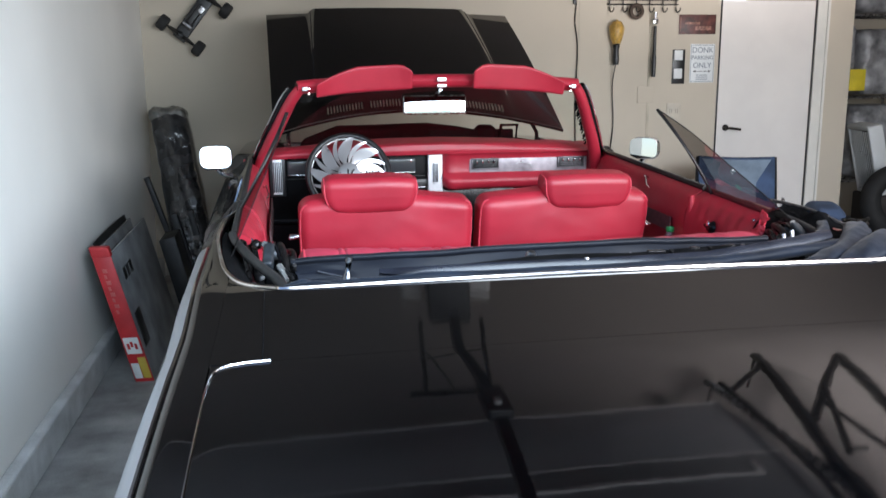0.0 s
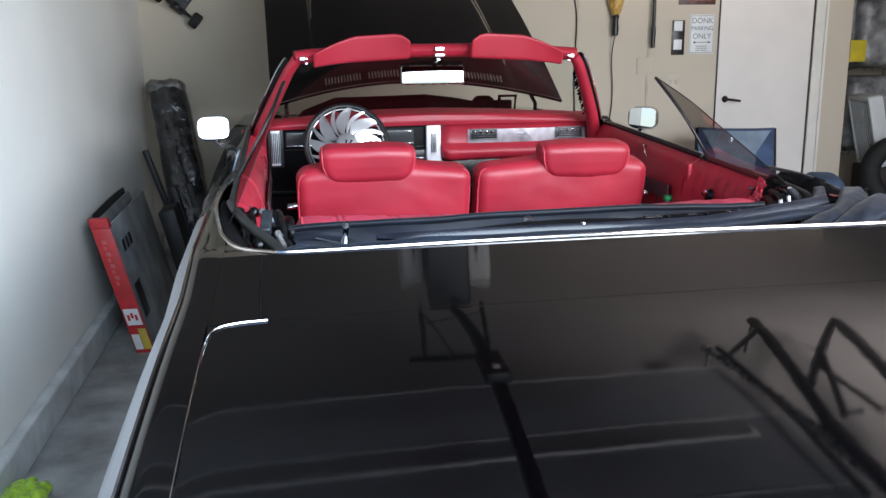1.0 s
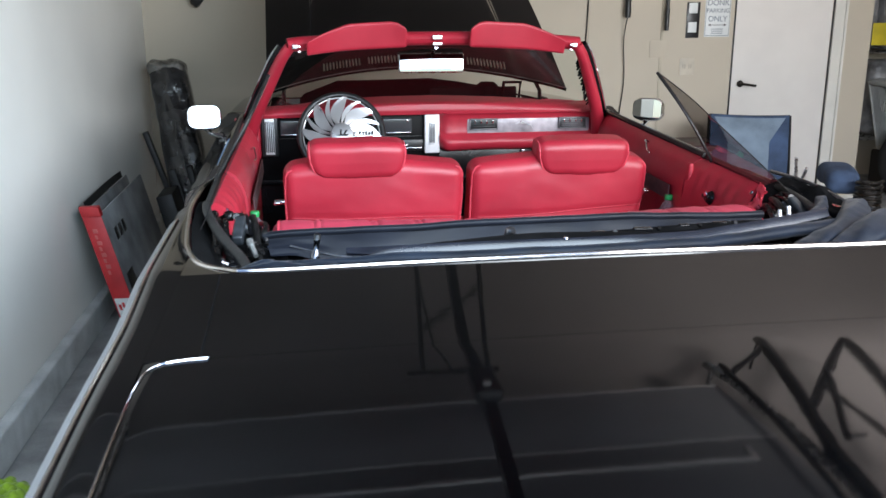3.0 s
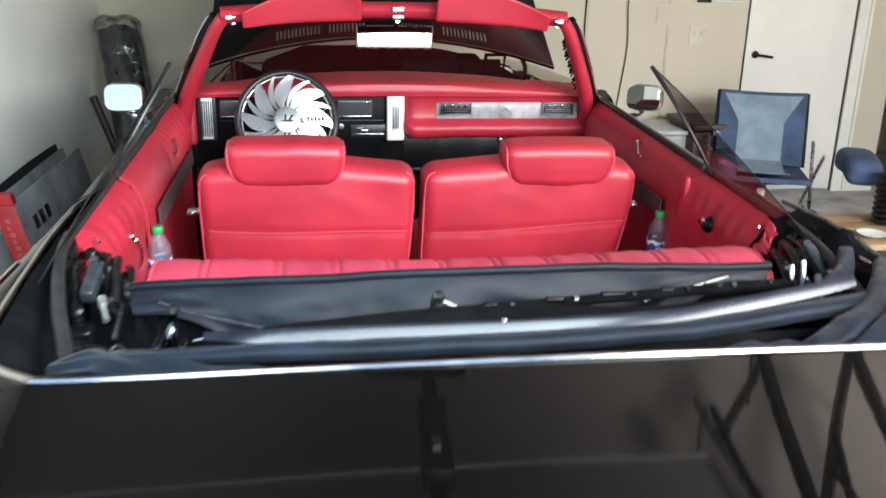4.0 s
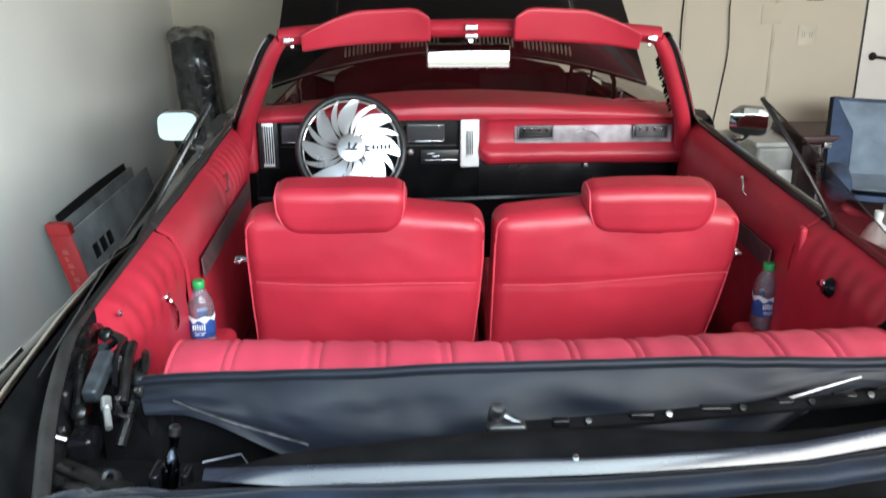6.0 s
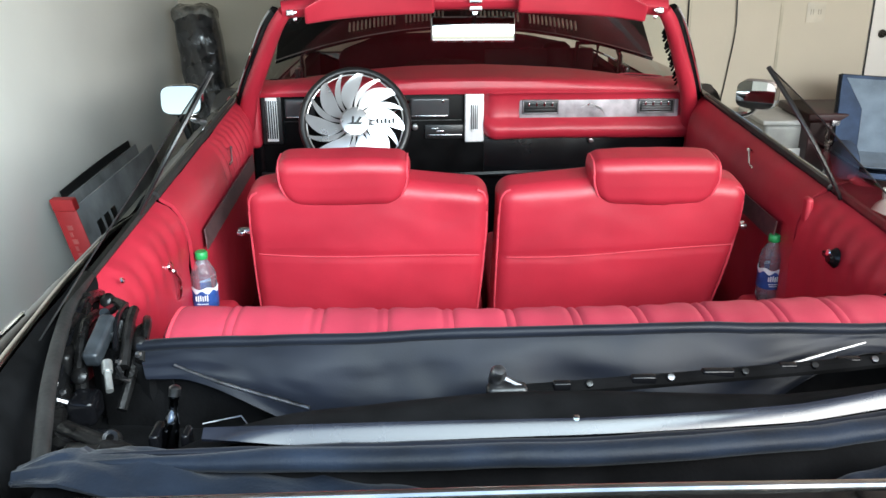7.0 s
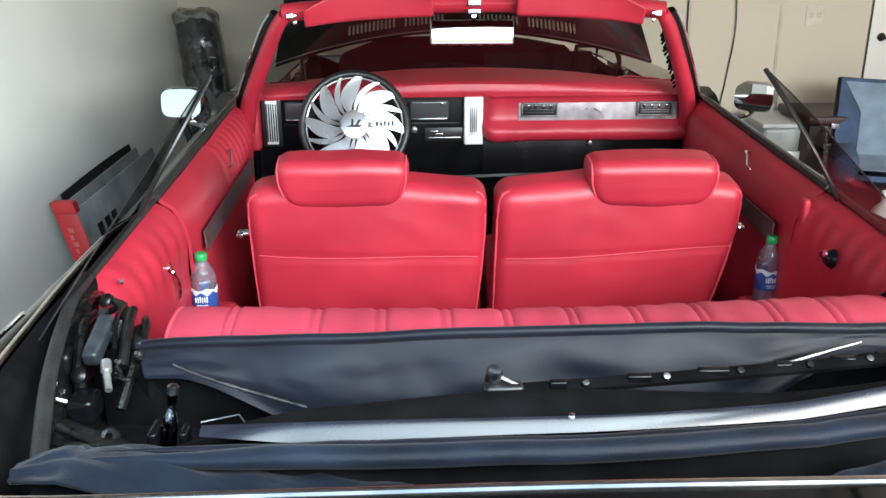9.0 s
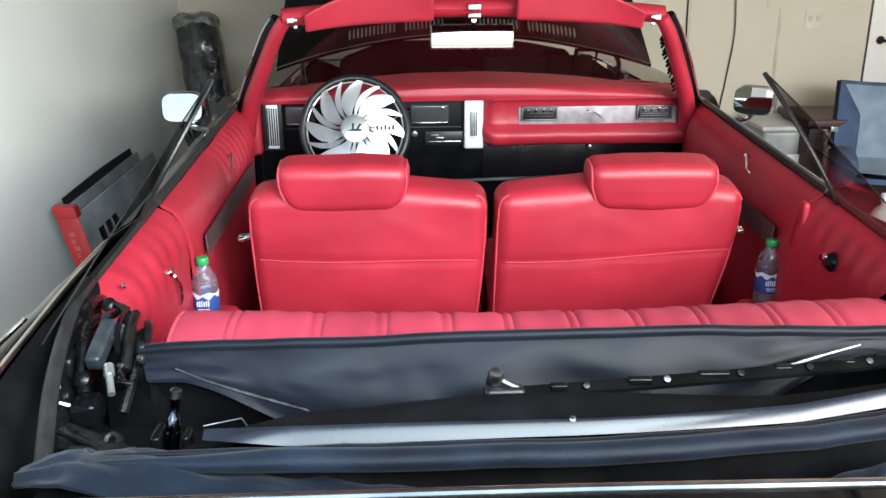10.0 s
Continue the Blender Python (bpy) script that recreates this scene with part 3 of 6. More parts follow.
hood = part("hood", thick(surface(hood_point, 100, 30), 0.016), PAINT, car, "raised gloss black hood")
part("hood_edge", tube([Vector(hood_point(k / 40, 0)) + Vector((0, -0.004, 0.0)) for k in range(41)], 0.005, 6), CHROME, hood, "bright rear lip of the hood")
part("hood_lining", thick(surface(lambda u, v: Vector(hood_point(0.04 + 0.92 * u, 0.08 + 0.86 * v)) + Vector((0, 0.02, -0.05)), 20, 10), 0.015), LINING, hood, "black hood insulation")
slot = soft_box(0.0085, 0.012, 0.052, 0.003, n=1, c=1)
me_slot = bpy.data.meshes.new("louver")
slot.to_mesh(me_slot)
slot.free()
# tan of the bars stands for highlights in the louver slits
me_slot.materials.append(shader("louver_highlight_tan", (0.30, 0.27, 0.22), 0.4, metal=0.5, var=0.2, scale=30))
for x0, x1 in ((-0.50, -0.29), (-0.255, -0.075), (0.075, 0.255), (0.29, 0.50)):
    k = int((x1 - x0) / 0.0175)
    for i in range(k):
        x = x0 + (x1 - x0) * (i + 0.5) / k
        u = (x / 0.79 + 1) / 2
        p = Vector(hood_point(u, 0.045))
        o = new("louver", me_slot)
        o.parent = hood
        o.matrix_basis = Matrix.Translation(p + Vector((0, -0.004, 0.006))) @ pose(0, 0, 0, -55)
# crease lines of the centre bulge
for sx in (-1, 1):
    part("hood_crease", tube([Vector(hood_point((sx * (0.558 - 0.03 * v) / (0.787 + 0.03 * v) + 1) / 2, v)) + Vector((0, -0.002, 0.002)) for v in [k / 20 for k in range(4, 21)]], 0.003, 5), BOW, hood)

# ---- windshield ----
head = [(-0.665, 0.700, 1.452), (-0.55, 0.712, 1.462), (-0.3, 0.728, 1.474), (0, 0.735, 1.478), (0.3, 0.728, 1.474), (0.55, 0.712, 1.462), (0.665, 0.700, 1.452)]
frame_part = part("windshield_frame", tube([(x, y + 0.012, z + 0.010) for x, y, z in head], 0.043, 12, n=40, flat=0.72), RED, car, "red padded windshield header")
part("header_trim", tube([(x * 1.01, y + 0.035, z + 0.022) for x, y, z in head], 0.012, 6, n=30), GLOSS_BLACK, frame_part, "black outer header trim")
for sx in (-1, 1):
    pil = [(sx * 0.655, 0.702, 1.455), (sx * 0.695, 0.735, 1.40), (sx * 0.755, 0.805, 1.285), (sx * 0.815, 0.885, 1.165), (sx * 0.850, 0.945, 1.08), (sx * 0.872, 0.99, 1.00)]
    part("pillar_trim", tube(pil, lambda t: 0.024 + 0.012 * t, 10, n=24), RED, frame_part, "red padded windshield pillar")
    part("pillar", tube([(x + sx * 0.034, y + 0.030, z + 0.004) for x, y, z in pil], 0.020, 8, n=24), GLOSS_BLACK, frame_part, "black windshield pillar")
    part("pillar_bead", tube([(x + sx * 0.052, y + 0.012, z + 0.006) for x, y, z in pil], 0.0045, 6, n=24), CHROME, frame_part)
    lt = part("latch_plate", soft_box(0.026, 0.012, 0.022, 0.005, (sx * 0.632, 0.668, 1.456), n=2), SATIN, frame_part, "chrome top latch plate")
    part("latch_screw", join(*[lathe([(0, 0.006), (0.006, 0.004), (0.007, 0)], 10, (sx * 0.615, 0.664, 1.435 + 0.022 * k), (90, 0, 0)) for k in range(2)]), CHROME, lt)

    # sun visor, swung up over the header
    def visor_fn(x, y, z, sx=sx):
        a = sx * x
        up = (z + 0.058) / 0.116
        k = max(0, min(1, (0.235 - a) / 0.20)) ** 0.7 if a > -0.12 else 1 - 0.55 * max(0, (-0.15 - a) / 0.07) ** 2
        return (x, y - 0.28 * z - 0.02 * (x / 0.2) ** 2, -0.052 + 0.116 * up * (0.40 + 0.60 * k) - 0.012 * max(0, a / 0.22) ** 2 - 0.05 * a)
    part("sun_visor", soft_box(0.44, 0.026, 0.116, 0.012, (sx * 0.362, 0.680, 1.492), n=14, fn=visor_fn), RED, frame_part, "red vinyl sun visor")
part("mirror_mount", join(soft_box(0.045, 0.016, 0.022, 0.004, (0, 0.692, 1.493), n=2), soft_box(0.045, 0.016, 0.018, 0.004, (0, 0.692, 1.465), n=2),
                          tube([(0, 0.72, 1.45), (0.008, 0.84, 1.432), (0.010, 0.935, 1.405)], 0.009, 8, n=10)), CHROME, frame_part, "chrome mirror mount")


def glass_fn(u, v):
    s = 2 * u - 1
    bx, by, bz = s * 0.80, 1.40 - 0.47 * abs(s) ** 2.2, 1.150 - 0.02 * s * s
    tx, ty, tz = s * 0.64, 0.755 - 0.03 * s * s, 1.462 - 0.02 * s * s
    return (bx + (tx - bx) * v, by + (ty - by) * v, bz + (tz - bz) * v + 0.015 * math.sin(math.pi * v))


ws = part("windshield_glass", surface(glass_fn, 30, 14), GLASS, frame_part, "clear curved windshield glass")
ws.visible_shadow = False
part("windshield_seal", tube([Vector(glass_fn(0.08 + 0.84 * k / 40, 0)) for k in range(41)], 0.008, 6), RUBBER, frame_part, "black lower glass seal")

ragged = []
for k in range(15):
    f = k / 14
    ragged.append(soft_box(0.007 + 0.006 * random.random(), 0.008, 0.020 + 0.008 * random.random(), 0.003, (0.686 + 0.100 * f - 0.008 * random.random(), 0.775 + 0.125 * f, 1.375 - 0.205 * f), n=1, c=1, rot=(0, 20 + 30 * random.random(), 0)))
part("pillar_seal", join(*ragged), LINING, frame_part, "ragged black rubber seal")

rv = part("rear_view_mirror", soft_box(0.315, 0.022, 0.094, 0.018, n=4), SATIN, frame_part, "bright rear-view mirror")
part("mirror_glass", soft_box(0.306, 0.004, 0.085, 0.014, (0, -0.011, 0), n=3), MIRROR, rv)
rv.matrix_basis = pose(0.008, 0.945, 1.368, -6, 0, -2)

# ---- dash ----
def dash_z(x):
    return 0.028 * (1 - (x / 0.87) ** 2)


def dash_top(u, v):
    x = (2 * u - 1) * 0.868
    s = abs(x) / 0.868
    far = 1.40 - 0.42 * s ** 2.4
    pts = spline([(0, far, 1.142), (0, max(1.10, far - 0.1), 1.155), (0, 1.03, 1.148), (0, 0.990, 1.126), (0, 0.994, 1.108)], 16)
    p = pts[int(round(v * 16))]
    y = p.y + (0.03 if s > 0.9 else 0) * (s - 0.9) * 10
    return (x, y, p.z + dash_z(x) * (1 if v < 0.7 else 1 - (v - 0.7) * 2.2) + 0.002 * fbm(x * 5, v * 3))


dash = part("dash", thick(surface(dash_top, 90, 16), 0.008), RED, car, "red vinyl-wrapped dash top")


def dash_face(u, v):
    x = 0.062 + 0.81 * u
    pts = spline([(0, 0.989, 1.126), (0, 1.004, 1.110), (0, 1.014, 1.066), (0, 1.012, 1.022), (0, 0.994, 1.000), (0, 0.980, 0.975), (0, 0.998, 0.946), (0, 1.04, 0.938)], 28)
    p = pts[int(round(v * 28))]
    edge = max(0, 1 - u / 0.05)
    return (x, p.y + 0.022 * edge ** 2.5 - 0.006 * math.sin(math.pi * min(1, u / 0.10)), p.z + (0.020 * edge ** 2 if v > 0.55 else 0.0) + 0.004 * fbm(u * 4, v * 3, 7) * (v > 0.5))


part("dash_face", thick(surface(dash_face, 60, 28), 0.008), RED, dash, "red vinyl passenger dash face")
part("dash_post", soft_box(0.050, 0.07, 0.25, 0.018, (-0.842, 1.02, 1.035), n=3), RED, dash, "red dash end post")
pan = part("trim_panel", soft_box(0.630, 0.008, 0.094, 0.004, (0.511, 1.006, 1.062), n=2, c=2), shader("scuffed_silver_panel", (0.46, 0.42, 0.45), 0.36, metal=0.45, var=0.25, scale=14, rough_var=0.15), dash, "scuffed silver dash panel")
part("panel_emblem", join(*[prism([(-0.035, -0.006), (0.0, 0.010), (0.035, -0.004), (0.01, 0.004)], 0.003, pose(0.475 + 0.02 * k, 1.000, 1.067 - 0.008 * k, 0, 20 * k)) for k in range(3)]),
     SATIN, pan, "faint bird-shaped emblem")


VENT_RIM = shader("dull_vent_rim", (0.16, 0.15, 0.16), 0.4, metal=0.5, var=0.15, scale=30)


def vent(parent, cx, cz, w, h, y, slats, upright):
    base = part("air_vent", soft_box(w, 0.012, h, 0.004, (cx, y, cz), n=1, c=1), PLASTIC, parent, "black air vent")
    part("vent_frame", join(block(cx - w / 2, cx + w / 2, y - 0.012, y - 0.006, cz + h / 2 - 0.006, cz + h / 2, 0.001), block(cx - w / 2, cx + w / 2, y - 0.012, y - 0.006, cz - h / 2, cz - h / 2 + 0.006, 0.001),
                            block(cx - w / 2, cx - w / 2 + 0.005, y - 0.012, y - 0.006, cz - h / 2, cz + h / 2, 0.001), block(cx + w / 2 - 0.005, cx + w / 2, y - 0.012, y - 0.006, cz - h / 2, cz + h / 2, 0.001)), VENT_RIM, base)
    for i in range(slats):
        f = (i + 0.5) / slats - 0.5
        b = block(cx + f * (w - 0.02) - 0.0022, cx + f * (w - 0.02) + 0.0022, y - 0.012, y - 0.004, cz - h * 0.36, cz + h * 0.36, 0.0008) if upright else \
            block(cx - w * 0.40, cx + w * 0.40, y - 0.012, y - 0.004, cz + f * (h - 0.02) - 0.002, cz + f * (h - 0.02) + 0.002, 0.0008)
        part("slat", b, PLASTIC if slats < 4 else VENT_RIM, base)
    return base


v1 = vent(pan, 0.278, 1.064, 0.142, 0.056, 0.999, 3, False)
v2 = vent(pan, 0.735, 1.064, 0.142, 0.056, 0.999, 4, False)
for v0, xc in ((v1, 0.278), (v2, 0.735)):
    for k in range(4):
        part("vent_knob", soft_box(0.008, 0.010, 0.016, 0.003, (xc - 0.045 + 0.03 * k, 0.986, 1.076), n=1, c=2), CHROME, v0)

cluster = part("instrument_panel", block(-0.82, 0.062, 1.035, 1.09, 0.78, 1.125, 0.006), shader("black_dash_plastic", (0.004, 0.004, 0.0045), 0.40, spec=0.07, var=0.3, scale=12), car, "gloss black instrument panel")
# chrome's bright outdoor reflection put into a near-white, barely metallic base
TOWER = shader("sky_white_vent_tower", (0.84, 0.84, 0.85), 0.45, metal=0.25, var=0.06, scale=20, rough_var=0.08)
for cx, w, rw, body in ((-0.773, 0.082, 0.54, PLASTIC), (0.020, 0.076, 0.36, TOWER)):
    tw = part("vent_tower", soft_box(w, 0.030, 0.195, 0.007, (cx, 1.022, 1.020), n=1, c=2), body, cluster, "upright air vent tower")
    h0, h1 = (0.935, 1.108) if rw > 0.5 else (0.965, 1.085)
    part("vent_recess", block(cx - w * rw / 2, cx + w * rw / 2, 1.003, 1.0085, h0, h1, 0.002), TOWER, tw)
    for i in range(5 if rw > 0.5 else 4):
        x = cx + w * rw * 0.80 * (i / (4 if rw > 0.5 else 3) - 0.5)
        part("slat", block(x - (0.0026 if rw > 0.5 else 0.0016), x + (0.0026 if rw > 0.5 else 0.0016), 0.998, 1.006, h0 + 0.012, h1 - 0.012, 0.0008), PLASTIC, tw)
for cx, w in ((-0.665, 0.12), (-0.155, 0.155)):
    g = part("gauge_pod", soft_box(w, 0.020, 0.075, 0.012, (cx, 1.030, 1.062), n=2), shader("smoked_gauge_lens", (0.05, 0.052, 0.056), 0.18, coat=0.5), cluster, "smoked gauge lens")
    part("gauge_rim", block(cx - w / 2 + 0.006, cx + w / 2 - 0.006, 1.016, 1.0195, 1.026, 1.030, 0.001), SATIN, g)
    part("gauge_lamp", lathe([(0, 0.004), (0.005, 0.003), (0.006, 0)], 10, (cx + w * 0.34, 1.019, 1.085), (90, 0, 0)), CHROME, g)
part("headlamp_knob", lathe([(0, 0.03), (0.011, 0.028), (0.013, 0.02), (0.010, 0.0)], 14, (-0.215, 1.034, 0.985), (90, 0, 0)), SATIN, cluster, "chrome knob")
part("radio", join(block(-0.175, -0.02, 1.026, 1.034, 0.935, 0.990, 0.003)), PLASTIC, cluster, "black radio")
part("radio_trim", join(block(-0.165, -0.03, 1.021, 1.025, 0.948, 0.952, 0.001), block(-0.13, -0.10, 1.021, 1.025, 0.962, 0.968, 0.001), block(-0.15, -0.12, 1.021, 1.025, 0.976, 0.978, 0.001)), SATIN, cluster)
part("panel_seam", block(-0.74, -0.03, 1.030, 1.0345, 1.006, 1.009, 0.001), PLASTIC, cluster)
part("under_dash", block(-0.86, 0.87, 1.045, 1.09, 0.52, 0.950, 0.01), GLOSS_BLACK, car, "black panel under the dash")
part("parcel_rail", tube([(-0.83, 1.02, 0.80), (-0.2, 1.01, 0.79), (0.3, 1.01, 0.80), (0.85, 1.03, 0.815)], 0.014, 8, n=20), GLOSS_BLACK, car)
part("glove_lock", lathe([(0, 0.012), (0.010, 0.010), (0.014, 0)], 14, (0.492, 1.04, 0.918), (90, 0, 0)), SATIN, car, "bright lock button")
part("dash_speaker", tube([(0.60, 1.10, 1.170), (0.66, 1.16, 1.166), (0.78, 1.12, 1.160), (0.72, 1.06, 1.165), (0.60, 1.10, 1.170)], 0.003, 5, n=24), RED_SOFT, dash, "raised speaker outline")

# ---- steering wheel with swirled billet blades ----
wheel_m = pose(-0.435, 0.80, 1.050, 68, 0, 2)
sw = part("steering_wheel", surface(lambda u, v: ((0.193 + 0.0145 * math.cos(2 * math.pi * v)) * math.cos(2 * math.pi * u), (0.193 + 0.0145 * math.cos(2 * math.pi * v)) * math.sin(2 * math.pi * u), 0.0145 * math.sin(2 * math.pi * v)), 64, 12, close_u=True, flip=True),
          PLASTIC, car, "steering wheel with black rim and polished blades")
sw.matrix_basis = wheel_m


def blade(a0, width, lift):
    def fn(u, v):
        r = 0.030 + 0.152 * u
        a = a0 - 0.55 * u ** 1.3 + (v - 0.5) * width * (0.16 + 1.14 * math.sin(math.pi * min(1, 0.12 + u * 0.80)) ** 1.5)
        return (r * math.cos(a), r * math.sin(a), 0.022 - 0.016 * u + lift * (v - 0.5))
    return thick(surface(fn, 14, 4), 0.004)


for k in range(8):
    part("blade", blade(2 * math.pi * k / 8 + 0.42, 0.43, 0.005), WHEEL_METAL, sw, "polished curved blade")
for k in range(8):
    part("thin_blade", blade(2 * math.pi * k / 8 + 0.42 + 0.39, 0.165, 0.003), WHEEL_METAL, sw)
part("blade_ring", surface(lambda u, v: ((0.179 + 0.004 * math.cos(2 * math.pi * v)) * math.cos(2 * math.pi * u), (0.179 + 0.004 * math.cos(2 * math.pi * v)) * math.sin(2 * math.pi * u), 0.004 * math.sin(2 * math.pi * v)), 56, 8, close_u=True, flip=True), WHEEL_METAL, sw, "polished inner ring")
part("hub", lathe([(0, 0.0285), (0.030, 0.028), (0.050, 0.025), (0.056, 0.018), (0.052, 0.0), (0.040, -0.01), (0, -0.03)], 32), WHEEL_METAL, sw, "polished hub")
part("hub_emblem", join(prism([(-0.030, 0.010), (0.020, 0.014), (0.030, 0.006), (0.012, 0.004), (-0.012, 0.005)], 0.004, pose(0, 0, 0.036, 90)), prism([(-0.012, 0.006), (-0.004, 0.006), (-0.002, -0.016), (-0.010, -0.018)], 0.004, pose(0, 0, 0.036, 90)), prism([(0.004, 0.004), (0.014, 0.004), (0.026, -0.014), (0.016, -0.015)], 0.004, pose(0, 0, 0.036, 90))), PLASTIC, sw)
part("blade_mark", join(*[block(0.078 + 0.0145 * k, 0.088 + 0.0145 * k, -0.009, 0.011 - 0.004 * (k % 2), 0.0205, 0.0235, 0.0008) for k in range(5)]), PLASTIC, sw, "dark maker's mark as bars")
part("steering_column", tube([(-0.435, 0.815, 1.035), (-0.435, 1.04, 0.94)], 0.035, 14), GLOSS_BLACK, car, "black steering column")
part("turn_lever", tube([(-0.40, 0.86, 1.03), (-0.29, 0.87, 1.075), (-0.235, 0.87, 1.115)], 0.006, 6), CHROME, car, "chrome turn-signal lever")

# ---- seats ----
def front_seat(x0, x1, hump, low=0.0, taper=(0.05, 0.05), tilt=0.0):
    w, cx = x1 - x0, (x0 + x1) / 2

    def fn(x, y, z):
        t = max(0, z / 0.24)
        crown = 0.026 * math.exp(-((x - hump) / 0.22) ** 2) - 0.010
        side = (abs(x) / (w / 2)) ** 4
        bulge = 0.016 * (1 - (x / (w / 2)) ** 2) * (1 if y < 0 else 0.4) * (1 - (z / 0.26) ** 2)
        seam = math.exp(-((z - 0.037 - tilt * x) / 0.010) ** 2) * 0.005 * (y < 0)
        wr = 0.0035 * fbm(x * 5 + cx, z * 7, y) + 0.0012 * fbm(x * 19, z * 14 + cx, 5) * (0.3 + side)
        return (x * (1 - taper[x > 0] * max(0, (0.10 - z) / 0.34)), y - bulge * (1 if y < 0 else -1) + seam + wr, z + crown * t * t - 0.012 * side * t)
    back = part("front_seat", soft_box(w, 0.15, 0.50, 0.045, n=34, c=4, fn=fn), RED, car, "red vinyl front seat back")
    back.matrix_basis = pose(cx, 0.035, 0.815, 7, 0, 0)
    part("seam_stitch", tube([(x, -0.082 - 0.014 * (1 - (x / (w / 2)) ** 2) + 0.006, 0.039 + tilt * x + 0.004 * math.sin(x * 9)) for x in [(-0.46 + 0.92 * k / 16) * w for k in range(17)]], 0.0015, 5), STITCH, back, "pale seam")
    pip = [(-w / 2 * 0.975, -0.055, -0.2), (-w / 2 * 0.985, -0.055, 0.0), (-w / 2 * 0.975, -0.056, 0.19), (-w / 2 * 0.90, -0.058, 0.228)]
    for s in (-1, 1):
        part("piping", tube([(s * x * (1 - taper[s < 0] * max(0, (0.10 - z) / 0.34)), y, z) for x, y, z in pip], 0.0035, 6, n=20), STITCH, back, "pale red piping")

    def hr(x, y, z):
        k = max(0, -z / 0.065)
        nar = 1.025 - 0.30 * max(0, min(1, (0.030 - z) / 0.099)) ** 2.5
        return (x * nar, y - 0.012 * (1 - (x / 0.19) ** 2) * (y < 0) * (1 - 0.4 * k), z + 0.006 * (1 - (x / 0.18) ** 2) * (z > 0) + 0.003 * fbm(x * 8, z * 9, cx) + 0.0014 * fbm(x * 26, z * 22 + y * 20, cx + 3) * (0.4 + k))
    part("headrest", soft_box(0.362, 0.13, 0.138, 0.036, (hump, -0.022, 0.257 - low), n=22, c=4, fn=hr), RED, back, "red vinyl headrest")
    for s in (-1, 1):
        loop = []
        for k in range(29):
            a = 2 * math.pi * k / 28
            cy, cz = math.cos(a), math.sin(a)
            y0, z0 = 0.0560 * math.copysign(abs(cy) ** 0.6, cy), 0.0600 * math.copysign(abs(cz) ** 0.6, cz)
            x, y, z = hr(s * 0.1725, y0, z0)
            loop.append((hump + x, -0.022 + y, 0.257 - low + z))
        part("headrest_piping", tube(loop, 0.0032, 6), STITCH, back)
    part("seat_cushion", soft_box(w, 0.52, 0.17, 0.05, (0, 0.30, -0.27), n=6), RED, back, "red vinyl seat cushion")
    return back


fl = front_seat(-0.692, -0.008, -0.065, 0.0, (0.02, 0.08), -0.026)
fr = front_seat(0.016, 0.728, 0.085, 0.010, (-0.03, 0.19), 0.045)
for bx, s in ((-0.72, -1), (0.74, 1)):
    part("seat_pivot", join(lathe([(0, 0.010), (0.009, 0.008), (0.011, 0), (0.011, -0.03)], 12, (bx, 0.0, 0.905), (0, 90 * s, 0)), soft_box(0.024, 0.014, 0.014, 0.005, (bx, -0.012, 0.902), n=1)), CHROME, fl if s < 0 else fr, "chrome recliner pivot").matrix_parent_inverse = (fl if s < 0 else fr).matrix_basis.inverted()

PLEATS = [-0.58, -0.415, -0.285, -0.155, -0.03, 0.10, 0.23, 0.36, 0.50, 0.62]


def roll_fn(x, y, z):
    d = 0.0
    for p in PLEATS:
        for o in (-0.010, 0.010):
            d += math.exp(-((x - p - o) / 0.0045) ** 2)
    k = 0.0048 * min(1, d) if z > -0.12 else 0
    n = Vector((0, y / 0.11, z / 0.2)).normalized() if (y or z) else Vector((0, 0, 1))
    sag = 0.016 * min(1.2, abs(x + 0.02) / 0.7) ** 1.6 - 0.018 + 0.006 * max(0, -x)
    puff = 0.0035 * math.sin((x + 0.03) * 2 * math.pi / 0.128) ** 2
    return (x, y - n.y * k + n.y * puff * 0.4, z - n.z * k + puff * 0.5 + sag + 0.003 * fbm(x * 6, y * 6))


def rear_roll(u, v):
    """Outline of the rear seat back, swept across the car."""
    x = -0.712 + 1.482 * u
    pts = spline([(0, -0.66, 0.55), (0, -0.685, 0.80), (0, -0.705, 0.93), (0, -0.755, 0.995), (0, -0.83, 1.010), (0, -0.905, 0.995), (0, -0.945, 0.95), (0, -0.945, 0.70)], 28)
    p = pts[int(round(v * 28))]
    c = Vector((0, -0.82, 0.86))
    d = Vector((0, p.y, p.z)) - c
    e = max(0, (abs(x - 0.029) - 0.700) / 0.041)
    k = 1 - 0.35 * (1 - math.sqrt(max(0, 1 - min(1, e) ** 2)))
    q = c + d * k
    w = roll_fn(x, q.y + 0.82, q.z - 0.86)
    return (x, w[1] - 0.82, w[2] + 0.86 + 0.005 * max(0, min(1, (w[2] + 0.10) / 0.15)))


part("rear_seat", surface(rear_roll, 240, 28), RED_SOFT, car, "red pleated vinyl rear seat back")
for e0 in (-0.690, 0.748):
    part("seat_end_piping", tube([Vector(rear_roll((e0 + 0.712) / 1.482, v / 28)) + Vector((0, 0, 0.001)) for v in range(2, 25)], 0.0038, 6), STITCH, bpy.data.objects["rear_seat"], "pale red end piping")
part("rear_cushion", soft_box(1.44, 0.46, 0.16, 0.05, (0, -0.45, 0.53), n=6), RED, car, "red vinyl rear seat cushion")

